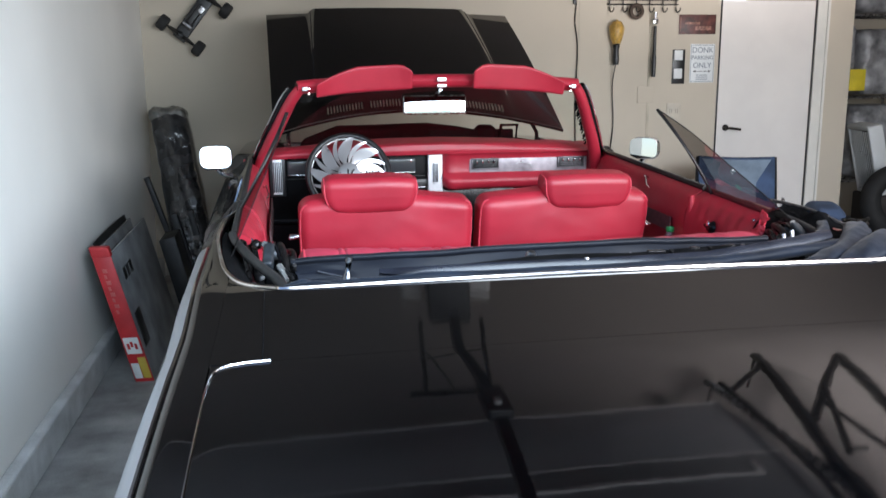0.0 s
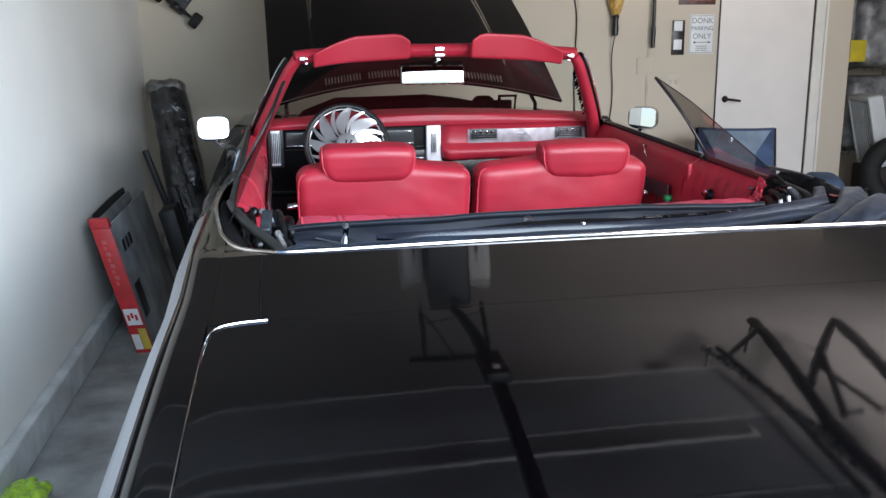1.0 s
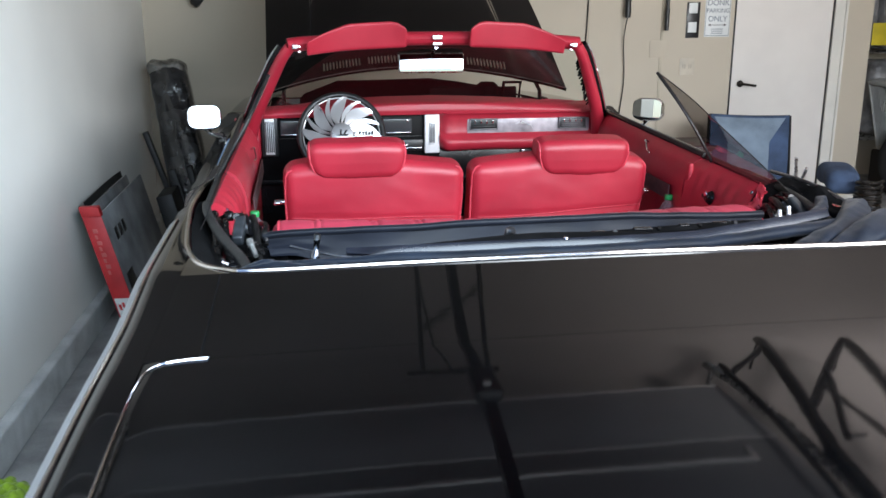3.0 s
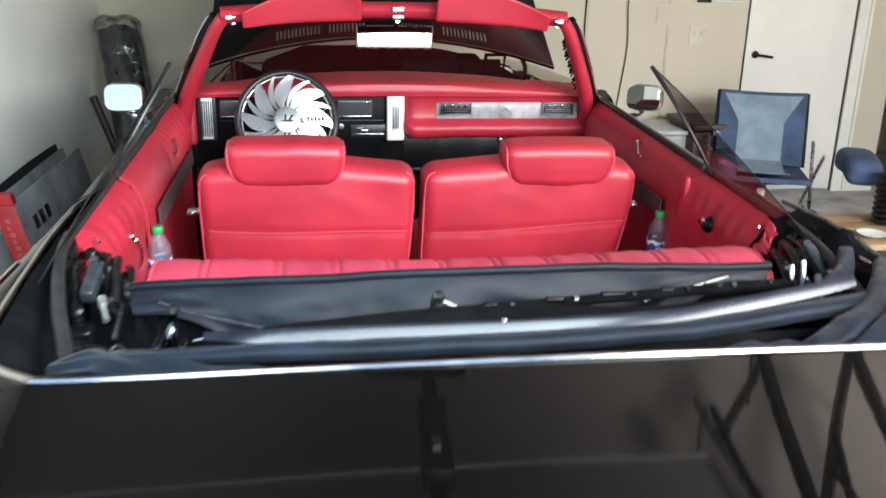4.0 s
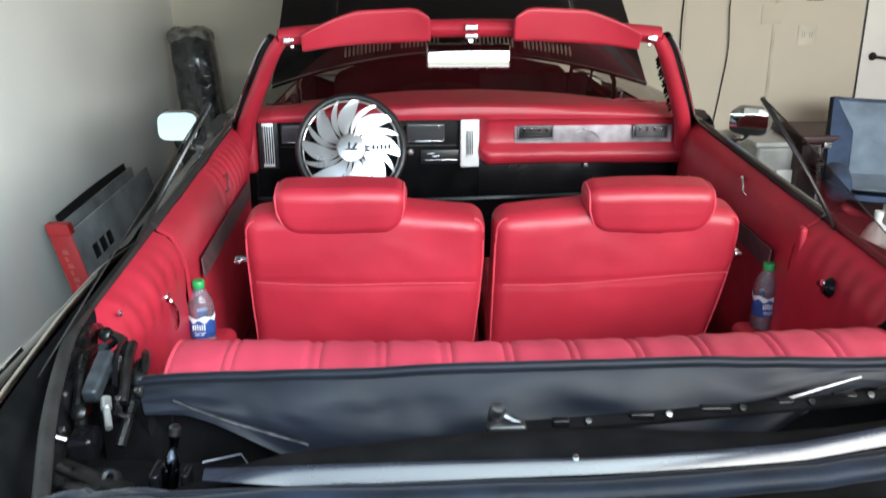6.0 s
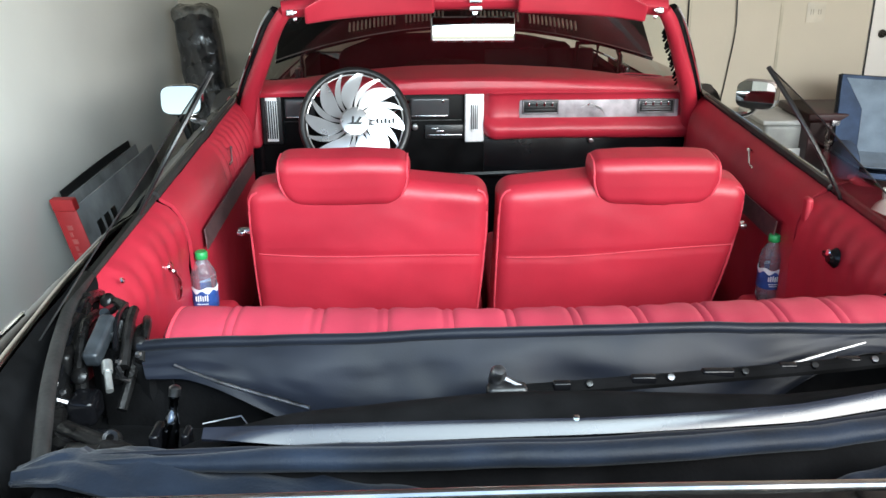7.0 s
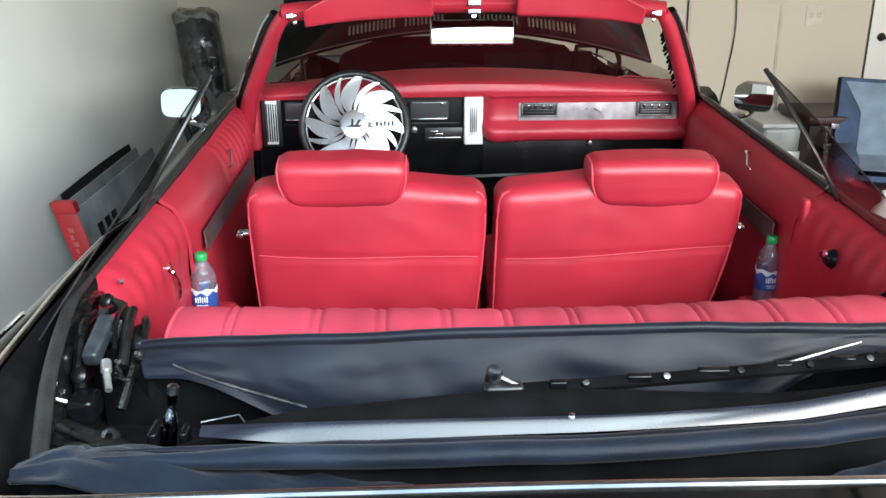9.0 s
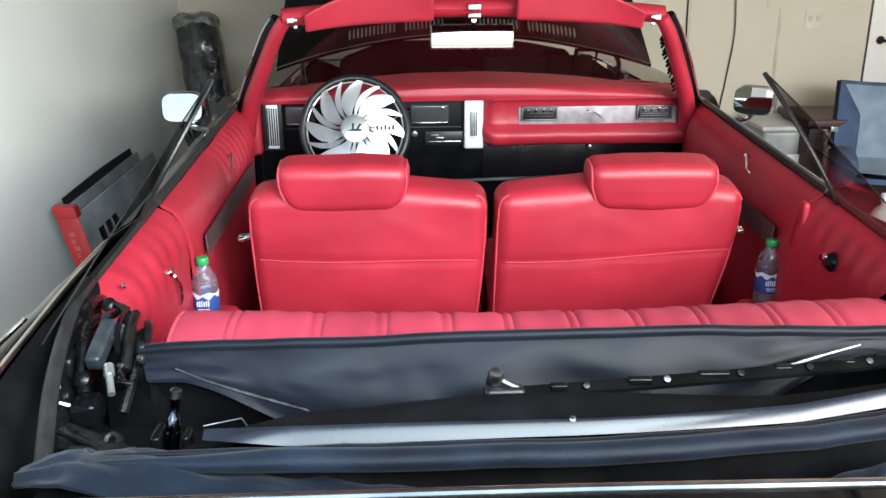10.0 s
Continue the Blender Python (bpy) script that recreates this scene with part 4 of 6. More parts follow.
# ---- door mirrors ----
for sx in (-1, 1):
    mr = part("door_mirror", soft_box(0.150, 0.095, 0.112, 0.044, n=4, c=4, fn=lambda x, y, z: (x * (1 - 2.0 * max(0, y)), y, z * (1 - 2.5 * max(0, y)))), CHROME, car, "chrome door mirror")
    part("mirror_glass", prism([(0.068 * math.copysign(abs(math.cos(a)) ** 0.5, math.cos(a)), 0.049 * math.copysign(abs(math.sin(a)) ** 0.5, math.sin(a))) for a in [2 * math.pi * k / 40 for k in range(40)]], 0.004, pose(0, -0.0485, 0)), MIRROR, mr)
    part("mirror_foot", tube([(0, 0.01, -0.045), (-sx * 0.03, 0.015, -0.075), (-sx * 0.075, 0.02, -0.085)], 0.011, 8, n=8), CHROME, mr)
    mr.matrix_basis = pose(sx * 1.048, 0.77, 1.147, -3.8 if sx > 0 else -8, 0, -33 if sx > 0 else 4.5)

# ---- folded top in its well ----
def ease(t):
    t = max(0.0, min(1.0, t))
    return t * t * (3 - 2 * t)


def flap(u, v):
    x = (2 * u - 1) * (0.728 - 0.02 * v)
    drop = min(0.055 + 0.125 * ease((x + 0.66) / 0.34), 0.035 + 0.145 * ease((0.64 - x) / 0.36))
    d = v * drop / 0.178
    folds = 0.012 * fbm(u * 5, v * 2, 4) + 0.007 * math.sin(19 * u + 5 * v) * math.exp(-((u - 0.28) / 0.22) ** 2) + 0.006 * math.sin(31 * u - 6 * v) * math.exp(-((u - 0.62) / 0.2) ** 2)
    return (x, -0.950 - 0.062 * (1 - max(0, 1 - d) ** 2.6) + folds * min(1, 3 * d),
            1.032 - drop * v + 0.012 * math.sin(u * 3.1) * (1 - v) - 0.018 - 0.010 * (1 - u) * (1 - v) + 0.006 * fbm(u * 5, 2 * v))


top = part("folded_top", thick(surface(flap, 90, 16), 0.005), CLOTH, car, "black vinyl top folded into its well")
part("well_front_wall", block(-0.80, 0.80, -0.962, -0.957, 0.80, 0.985, 0.002), LINING, car, "black lining behind the rear seat")
part("flap_hem", tube([((2 * u - 1) * 0.728, -0.950, 1.015 - 0.010 * (1 - u) + 0.012 * math.sin(u * 3.1) + 0.006 * fbm(u * 5, 0)) for u in [k / 40 for k in range(41)]], 0.011, 10), CLOTH, top, "rounded hem")


def rear_line(x, y0, bow=0.055):
    return y0 + bow * max(0, x) ** 1.6 * 1.6


def mound(u, v):
    x = (2 * u - 1) * 0.66 + 0.04
    crest = 0.044 * math.exp(-((x + 0.02) / 0.36) ** 2) - 0.020
    y1 = rear_line(x, -1.322, 0.11)
    z1 = 1.052 + 0.075 * max(0, x - 0.35)
    w = min(1, v * 1.15)
    z = 0.90 + (z1 - 0.90) * math.sin(w * math.pi / 2) + crest * math.sin(math.pi * min(1, v * 1.05)) + 0.004 * fbm(u * 7, v * 3, 2) * (1 - v)
    return (x, -1.10 + v * (y1 + 1.10), z - 0.07 * max(0, 1 - u / 0.2) ** 2)


part("top_fold", thick(surface(mound, 60, 14), 0.006), LINING, top, "sagging fold of matt black lining")


xs = [-0.60 + 1.36 * k / 30 for k in range(31)]
part("top_bow", thick(surface(lambda u, v: (-0.52 + 1.28 * u, rear_line(-0.52 + 1.28 * u, -1.330, 0.11) - 0.018 * v, 1.063 + 0.003 * math.sin(u * 5) + 0.075 * max(0, 1.28 * u - 0.87) - (0.019 + 0.003 * math.sin(u * 8.5 + 0.6)) * min(1, 0.35 + u * 7) * v ** 1.4), 60, 8), 0.008),
     BOW, top, "glossy black metal bow of the folded top")
part("bow_rivet", lathe([(0, 0.006), (0.005, 0.005), (0.007, 0)], 10, (0.01, -1.328, 1.062)), CHROME, top)
for off, zz, r in ((-0.028, 1.046, 0.010), (-0.055, 1.047, 0.020)):
    part("fabric_roll", tube([(x * 1.06 - 0.02, rear_line(x, -1.338 + off, 0.10), zz + 0.004 * fbm(x * 6, off * 50) + 0.05 * max(0, x - 0.35)) for x in xs], lambda t, r=r: r * min(1, 0.2 + 5 * t), 12, flat=0.8), CLOTH_BLUE if r > 0.015 else CLOTH, top, "rolled edge of black fabric")


def apron(u, v):
    x = -0.735 + 1.525 * u
    y = -1.36 - 0.14 * v
    z = 1.038 - (0.035 + 0.075 * max(0, min(1, (x + 0.45) / 0.35))) * math.sin(math.pi * v) ** 0.7 + 0.008 * fbm(u * 8, v * 3, 9) * math.sin(math.pi * v)
    c = max(0, (abs(x) - 0.70) / 0.16)
    return (x, y + 0.085 * c * c, z + 0.012 * c)


# lining black here stands for shade in the recess behind the roll
part("rear_apron", thick(surface(apron, 70, 12), 0.006), LINING, top, "slack black fabric along the rear edge")


def corner_fold(u, v, s=-1):
    x = s * (0.02 + 0.742 * u)
    y0 = -1.490 + 0.075 * u ** 4
    tip = max(0, (u - 0.90) / 0.10)
    y1 = -1.318 - 0.05 * (1 - u) - 0.055 * tip ** 1.2
    crease = -0.010 * math.exp(-((u - 0.925 + 0.05 * v) / 0.012) ** 2) * v
    pleat = 0.006 * math.sin(16 * u + 4 * v) * u * (1 - v) + 0.005 * math.sin(33 * u - 7 * v) * math.sin(math.pi * v) * u
    z = 1.036 + 0.022 * math.sin(math.pi * v) * u ** 1.3 + 0.008 * fbm(u * 6, v * 4, s) - 0.075 * (1 - u) ** 1.6 + 0.016 * (1 - v) * u ** 3 - 0.018 * tip
    return (x, y0 + v * (y1 - y0), z + crease + pleat)


part("corner_fold", thick(surface(corner_fold, 70, 20), 0.006), CLOTH_BLUE, top, "black fabric corner fold")
# the bunched fabric over the right rear corner
for k, (pts, r) in enumerate((([(0.50, -1.475, 1.045), (0.62, -1.42, 1.055), (0.76, -1.32, 1.068), (0.845, -1.22, 1.076), (0.90, -1.13, 1.074)], 0.034),
                              ([(0.60, -1.49, 1.045), (0.72, -1.44, 1.070), (0.82, -1.37, 1.080), (0.905, -1.29, 1.068)], 0.043),
                              ([(0.30, -1.470, 1.035), (0.42, -1.455, 1.048), (0.55, -1.45, 1.045)], 0.016),
                              ([(0.52, -1.28, 1.020), (0.66, -1.21, 1.035), (0.80, -1.12, 1.055), (0.88, -1.0, 1.07)], 0.018))):
    b = tube(pts, lambda t, r=r: r * (0.10 + 1.05 * math.sin(math.pi * min(1, 0.05 + 0.72 * t)) ** 0.7), 24, n=70, flat=0.62)
    bend(b, lambda x, y, z: (x + 0.004 * fbm(x * 9, y * 9, z * 9), y + 0.004 * fbm(x * 8, y * 8, 3), z + 0.007 * fbm(x * 7, y * 7, 8 + k) + 0.0025 * math.sin((x - y) * 95 + 3 * k)))
    part("fabric_fold", b, CLOTH_BLUE, top, "bunched black top fabric")
part("left_strut", tube([(-0.656, -0.985, 0.985), (-0.56, -1.030, 0.970), (-0.40, -1.105, 0.960)], lambda t: 0.0026 + 0.001 * (t > 0.4), 6, n=14), SILVERBAR, top, "thin metal tension rod")
part("left_hook", tube([(-0.56, -1.19, 0.985), (-0.50, -1.18, 0.992), (-0.485, -1.195, 0.98)], 0.0014, 6), SILVERBAR, top)
part("right_strut", tube([(0.605, -0.992, 1.008), (0.50, -1.020, 0.995), (0.383, -1.052, 0.978)], lambda t: 0.0024 + 0.001 * (t > 0.4), 6, n=14), SILVERBAR, top, "thin metal tension rod")
part("centre_pin", join(lathe([(0, 0.012), (0.010, 0.011), (0.014, 0.004), (0.013, -0.02)], 14, (-0.085, -1.145, 1.040), (25, 10, 0)), tube([(-0.085, -1.14, 1.035), (-0.03, -1.155, 1.012)], 0.005, 6)), SILVERBAR, top, "metal bow pin")
rail = [(-0.04, -1.150, 1.010), (0.2, -1.140, 1.020), (0.45, -1.115, 1.024), (0.66, -1.07, 1.016), (0.78, -1.02, 0.99)]
part("pin_bracket", soft_box(0.07, 0.03, 0.03, 0.010, (-0.07, -1.15, 1.008), n=2), PLASTIC, top)
part("bow_rail", tube(rail, 0.012, 8, n=30), LINING, top, "black folded bow rail")
for k, p in enumerate(spline(rail, 8)[1:]):
    part("rail_bolt", lathe([(0, 0.006), (0.006, 0.005), (0.007, 0)], 8, (p.x, p.y - 0.008, p.z + 0.008), (40, 0, 0)), SILVERBAR if k in (1, 4) else GREASE, top)
    part("rail_clip", soft_box(0.030 + 0.012 * (k % 3), 0.016, 0.014, 0.004, (p.x - 0.045, p.y - 0.006, p.z + 0.006), n=1), GLOSS_BLACK, top)
part("latch_cylinder", join(lathe([(0.011, -0.075), (0.0125, -0.065), (0.0125, -0.005), (0.010, 0.012), (0.007, 0.018), (0.007, 0.036), (0.008, 0.038), (0.008, 0.044)], 14, (-0.592, -1.240, 1.018), (-10, 8, 0))), shader("dark_chrome", (0.16, 0.165, 0.18), 0.10, metal=1.0, var=0.2, scale=30), top, "dark chrome latch cylinder")
part("latch_cap", lathe([(0.009, 0.044), (0.009, 0.056), (0.006, 0.059), (0, 0.060)], 14, (-0.592, -1.240, 1.018), (-10, 8, 0)), SILVERBAR, top, "bright latch tip")
part("latch_bracket", join(soft_box(0.016, 0.05, 0.085, 0.006, (-0.615, -1.245, 0.970), n=1), soft_box(0.042, 0.028, 0.045, 0.008, (-0.594, -1.250, 0.945), n=1), soft_box(0.012, 0.035, 0.07, 0.005, (-0.572, -1.240, 0.970), n=1)), GLOSS_BLACK, top, "black latch bracket")


for sign in (-1, 1):
    part("side_drape", thick(surface(lambda u, v, s=sign: (s * (0.70 + 0.16 * u) + (0.07 if s > 0 else 0.035), -0.93 + 0.02 * fbm(u * 4, v * 4, s) - 0.05 * (1 - u), 0.96 + (0.05 if s < 0 else 0.02) * u * (1 - v) - 0.20 * v), 14, 8), 0.005), LINING, top, "black side drape")


def hinge(sign):
    """The folded top's side linkage: arms, a grey link box, a piston and bolts."""
    h = part("top_hinge", join(soft_box(0.030, 0.20, 0.10, 0.012, (sign * 0.850, -0.90, 0.965), n=2, rot=None), soft_box(0.028, 0.12, 0.14, 0.012, (sign * 0.79, -0.86, 0.955), n=2),
                               tube([(sign * 0.880, -0.70, 1.005), (sign * 0.868, -0.80, 1.035), (sign * 0.84, -0.93, 1.02), (sign * 0.80, -1.06, 0.93)], 0.012, 8, n=16),
                               tube([(sign * 0.86, -0.72, 1.005), (sign * 0.83, -0.78, 1.025), (sign * 0.775, -0.86, 1.03), (sign * 0.762, -0.99, 0.955)], 0.0115, 8, n=16),
                               tube([(sign * 0.748, -0.83, 0.99), (sign * 0.740, -0.90, 1.01), (sign * 0.737, -0.97, 0.97), (sign * 0.745, -1.03, 0.92)], 0.010, 8, n=12), *[lathe([(0, 0.006), (0.010, 0.005), (0.015, 0.0), (0.015, -0.008)], 14, (sign * x, y, z), (50, 15 * sign, 0)) for x, y, z in ((0.872, -0.80, 1.038), (0.83, -0.80, 1.036), (0.765, -0.88, 1.035), (0.815, -1.02, 0.985), (0.728, -0.95, 1.012))],
                               tube([(sign * 0.85, -1.0, 0.96), (sign * 0.80, -1.18, 0.95), (sign * 0.70, -1.25, 0.97)], 0.017, 8, n=12)), GREASE, car, "oily black top hinge linkage")
    part("link_box", move(soft_box(0.030, 0.105, 0.032, 0.008, n=2), pose(sign * 0.790, -0.965, 1.028, 22, 0, 4 * sign)), shader("grey_link_metal", (0.045, 0.052, 0.060), 0.4, metal=0.3, var=0.3, scale=30), h, "grey hinge link")
    part("piston", join(tube([(sign * 0.758, -1.035, 1.010), (sign * 0.742, -1.078, 0.985)], 0.0065, 10), tube([(sign * 0.760, -1.026, 1.014), (sign * 0.754, -1.045, 1.004)], 0.0095, 10)), shader("zinc_piston", (0.50, 0.51, 0.50), 0.35, metal=0.8, var=0.12, scale=40), h, "bright piston end")
    part("link_arm", join(tube([(sign * 0.758, -0.86, 1.040), (sign * 0.748, -0.93, 1.034), (sign * 0.742, -1.00, 0.99)], 0.010, 8, n=10), tube([(sign * 0.736, -0.86, 1.020), (sign * 0.722, -0.91, 1.024), (sign * 0.722, -0.97, 0.985)], 0.0085, 8, n=10), tube([(sign * 0.838, -0.84, 1.025), (sign * 0.828, -0.93, 1.040), (sign * 0.820, -1.01, 0.985)], 0.009, 8, n=10),
                          tube([(sign * 0.86, -0.82, 1.030), (sign * 0.855, -0.95, 1.04), (sign * 0.84, -1.08, 0.99)], 0.009, 8, n=10)), GREASE, h, "black link arm")
    for x, y, z in ((0.845, -1.05, 0.985), (0.83, -1.06, 0.975), (0.75, -1.00, 1.0), (0.745, -1.015, 0.985), (0.72, -0.98, 1.005)):
        part("bolt", lathe([(0, 0.005), (0.004, 0.005), (0.005, 0.002), (0.007, 0)], 6, (sign * x, y, z), (35, 25 * sign, 20)), SILVERBAR, h)
    part("hinge_strap", join(tube([(sign * 0.868, -0.76, 1.030), (sign * 0.858, -0.86, 1.050), (sign * 0.852, -0.99, 1.000), (sign * 0.842, -1.09, 0.950)], 0.006, 6, n=14, flat=0.5),
                             tube([(sign * 0.806, -0.84, 1.034), (sign * 0.800, -0.90, 1.052)], 0.010, 8), tube([(sign * 0.778, -0.84, 1.044), (sign * 0.770, -0.92, 1.050), (sign * 0.757, -0.985, 1.018)], 0.005, 6, n=10),
                             soft_box(0.050, 0.06, 0.05, 0.012, (sign * 0.795, -1.06, 0.945), n=2), soft_box(0.10, 0.05, 0.04, 0.012, (sign * 0.775, -1.15, 0.925), n=2)), GLOSS_BLACK, h, "black hinge straps and bracket")
    part("link_rib", join(*[soft_box(0.016, 0.006, 0.020, 0.002, (sign * 0.770, -0.915 - 0.011 * k, 1.034 - 0.003 * k), n=1, c=1) for k in range(4)]), SILVERBAR, h, "bright ribbed link")
    for pts in ([(0.842, -1.075, 0.968), (0.828, -1.085, 0.975), (0.816, -1.08, 0.966)], [(0.745, -1.02, 1.000), (0.732, -1.04, 0.990), (0.726, -1.03, 0.978)]):
        part("link_clip", tube([(sign * x, y, z) for x, y, z in pts], 0.005, 6), SILVERBAR, h, "small bright clip")
    part("pivot_plate", join(lathe([(0.006, 0.003), (0.012, 0.004), (0.015, 0.0), (0.015, -0.012)], 16, (sign * 0.690, -1.235, 0.990), (45, 0, 0)), tube([(sign * 0.78, -1.19, 0.985), (sign * 0.70, -1.235, 0.982), (sign * 0.655, -1.255, 0.978)], 0.015, 10, n=12, flat=0.6)), GREASE, h, "dark pivot arm with ring bolt")
    return h


hinge(-1)
hr_ = hinge(1)
hr_.location.x = 0.045
part("loose_lining", thick(surface(lambda u, v: (0.905 - 0.15 * v, -0.68 - 0.46 * u, 1.085 - 0.02 * u - 0.12 * v ** 1.5 + 0.018 * fbm(u * 5, v * 4, 6)), 24, 10), 0.006), LINING, hr_, "loose black lining")
part("loose_strap", tube([(0.86, -0.66, 1.09), (0.885, -0.85, 1.085), (0.905, -1.05, 1.055)], 0.006, 6, n=14), SILVERBAR, hr_)
for pts in ([(0.690, -1.03, 1.045), (0.688, -1.045, 1.015), (0.705, -1.05, 0.985), (0.702, -1.055, 0.960)], [(0.716, -1.03, 1.055), (0.712, -1.045, 1.020), (0.706, -1.05, 0.985)]):
    part("bright_link", tube(pts, 0.0065, 8, n=14, flat=0.6), SILVERBAR, hr_, "bright curved link")

# ---- bottles ----
BLUE_LABEL = shader("blue_label", (0.022, 0.07, 0.26), 0.35, var=0.25, scale=34)
GREENCAP = shader("green_cap", (0.02, 0.30, 0.08), 0.4, var=0.05)


def bottle(x, y, z):
    b = thing("water_bottle", "clear plastic water bottle with green cap and blue label", "bottle", group="bottles on the armrests", m=Matrix.Translation((x, y, z)) @ Matrix.Diagonal((1.08, 1.08, 0.97, 1)))
    o = part("bottle_body", lathe([(0, 0.004), (0.026, 0.0), (0.031, 0.006), (0.032, 0.03), (0.030, 0.036), (0.032, 0.042), (0.032, 0.118), (0.030, 0.124), (0.032, 0.130), (0.028, 0.152), (0.018, 0.172), (0.0125, 0.182), (0.0125, 0.19)], 22), CLEAR_PLASTIC, b, "clear ribbed plastic")
    o.visible_shadow = False
    part("water", lathe([(0, 0.007), (0.025, 0.005), (0.0295, 0.01), (0.0295, 0.125), (0.026, 0.150), (0, 0.150)], 18), glass("water", (0.82, 0.88, 0.95)), b)
    part("cap", lathe([(0.0145, 0.186), (0.0155, 0.188), (0.0155, 0.204), (0.013, 0.207), (0, 0.207)], 18), GREENCAP, b, "green screw cap")
    lb = part("label", lathe([(0.0325, 0.046), (0.0329, 0.047), (0.0329, 0.100), (0.0325, 0.101)], 24), BLUE_LABEL, b, "dark blue paper label")
    white = shader("label_white", (0.78, 0.82, 0.86), 0.4)
    part("label_wave", thick(surface(lambda u, v: (0.0334 * math.cos(2 * math.pi * u), 0.0334 * math.sin(2 * math.pi * u), 0.096 + 0.005 * math.sin(14 * math.pi * u) * (1 - v) + 0.012 * v + 0.003 * math.sin(10 * math.pi * u + 1) * v), 48, 2, close_u=True), 0.0004), white, lb, "white mountain-shaped band")
    part("label_bars", join(*[block(-0.0165 + 0.0056 * k, -0.0135 + 0.0056 * k, -0.0346, -0.030, 0.072 - 0.001 * (k % 2), 0.086 + 0.0015 * (k % 3), 0.0006) for k in range(6)]), white, lb)
    part("label_line", join(block(-0.014, 0.014, -0.0344, -0.030, 0.062, 0.0635, 0.0004), block(-0.012, 0.010, -0.0344, -0.030, 0.056, 0.0572, 0.0004)), white, lb)
    for zr in (0.128, 0.140):
        part("bottle_rib", surface(lambda u, v, zr=zr: ((0.0318 - 0.10 * max(0, zr - 0.13) + 0.0012 * math.cos(2 * math.pi * v)) * math.cos(2 * math.pi * u), (0.0318 - 0.10 * max(0, zr - 0.13) + 0.0012 * math.cos(2 * math.pi * v)) * math.sin(2 * math.pi * u), zr + 0.0012 * math.sin(2 * math.pi * v)), 24, 6, close_u=True, flip=True), CLEAR_PLASTIC, b).visible_shadow = False
    return b


bottle(-0.793, -0.190, 0.7135)
bottle(0.802, -0.095, 0.7035)

# ---- garage door, opener and ceiling frame ----
gd = thing("garage_door", "open sectional overhead garage door lying under the ceiling", "garage door", (-0.04, 0.0, 2.40))
DOORPAN = shader("garage_door_panel", (0.20, 0.21, 0.23), 0.5, var=0.06, scale=2)
STRUT = shader("galvanised_strut", (0.50, 0.51, 0.52), 0.45, metal=0.2, var=0.08, scale=12)
for k in range(3):
    y1 = 0.09 - 0.57 * k
    p = part("door_section", block(-1.52, 1.26, y1 - 0.565, y1, -0.02, 0.025, 0.006), DOORPAN, gd, "ribbed door section")
    part("section_lip", block(-1.52, 1.26, y1 - 0.014, y1 - 0.004, -0.026, -0.0205, 0.002), STRUT, p, "pale joint lip")
    if k > 0:
        part("section_strut", join(block(-1.50, 1.10, y1 - 0.190, y1 - 0.166, -0.032, -0.0205, 0.003), block(1.075, 1.10, y1 - 0.164, y1 - 0.09, -0.032, -0.0205, 0.003)), STRUT, p, "pale galvanised strut")
for sx in (-1, 1):
    part("track", tube([(1.33 if sx > 0 else -1.57, -1.7, -0.04), (1.33 if sx > 0 else -1.57, 0.36, -0.04)], 0.025, 6), SATIN, gd, "galvanised door track")
    part("track_hanger", tube([(1.33 if sx > 0 else -1.57, 0.30, -0.02), (1.33 if sx > 0 else -1.57, 0.30, 0.20)], 0.012, 6), SATIN, gd)
op = thing("door_opener", "dark ceiling-hung garage door opener with pale lamp covers and its rail", "door opener", m=pose(0.155, 1.42, 2.07, 0, 0, -3.7))
part("motor_unit", soft_box(0.25, 0.34, 0.17, 0.02, (0, 0.12, 0), n=3), PLASTIC, op, "dark motor unit")
LENS = shader("frosted_lens", (0.32, 0.32, 0.32), 0.5, var=0.06, scale=20)
for sx in (-1, 1):
    part("lamp_cover", soft_box(0.15, 0.28, 0.14, 0.035, (sx * 0.203, 0.24, 0.01), n=4, fn=lambda x, y, z, sx=sx: (x - sx * 0.10 * max(0, 0.12 - y) * (sx * x > 0.2), y, z + 0.05 * max(0, sx * (x - sx * 0.195) + 0.02))), LENS, op, "frosted lamp cover")
    part("cover_latch", soft_box(0.022, 0.02, 0.05, 0.006, (sx * 0.19, 0.10, -0.02), n=1), PLASTIC, op)
part("rail", tube([(0, -0.20, 0.03), (0, -1.6, 0.05), (0, -3.03, 0.18)], 0.034, 4, twist=math.pi / 4), PLASTIC, op, "dark steel rail")
part("trolley", soft_box(0.11, 0.34, 0.07, 0.015, (0, -1.62, 0.03), n=2), PLASTIC, op, "dark trolley block")
part("trolley_light", soft_box(0.03, 0.05, 0.02, 0.006, (0, -1.69, -0.012), n=1), LENS, op)
for sx in (-1, 1):
    part("hanger", tube([(sx * 0.18, -0.06, 0.07), (sx * 0.18, -0.45, 0.52)], 0.014, 4), GREASE, op, "angle-iron hanger")
part("hanger_brace", join(tube([(-0.18, -0.09, 0.10), (-0.02, -0.43, 0.50)], 0.009, 4), tube([(-0.18, -0.20, 0.24), (0.18, -0.12, 0.14)], 0.008, 4)), GREASE, op, "diagonal brace")
part("hanger_rail", block(-0.27, 0.24, -0.475, -0.435, 0.490, 0.528, 0.004), GREASE, op, "angle iron along the ceiling")

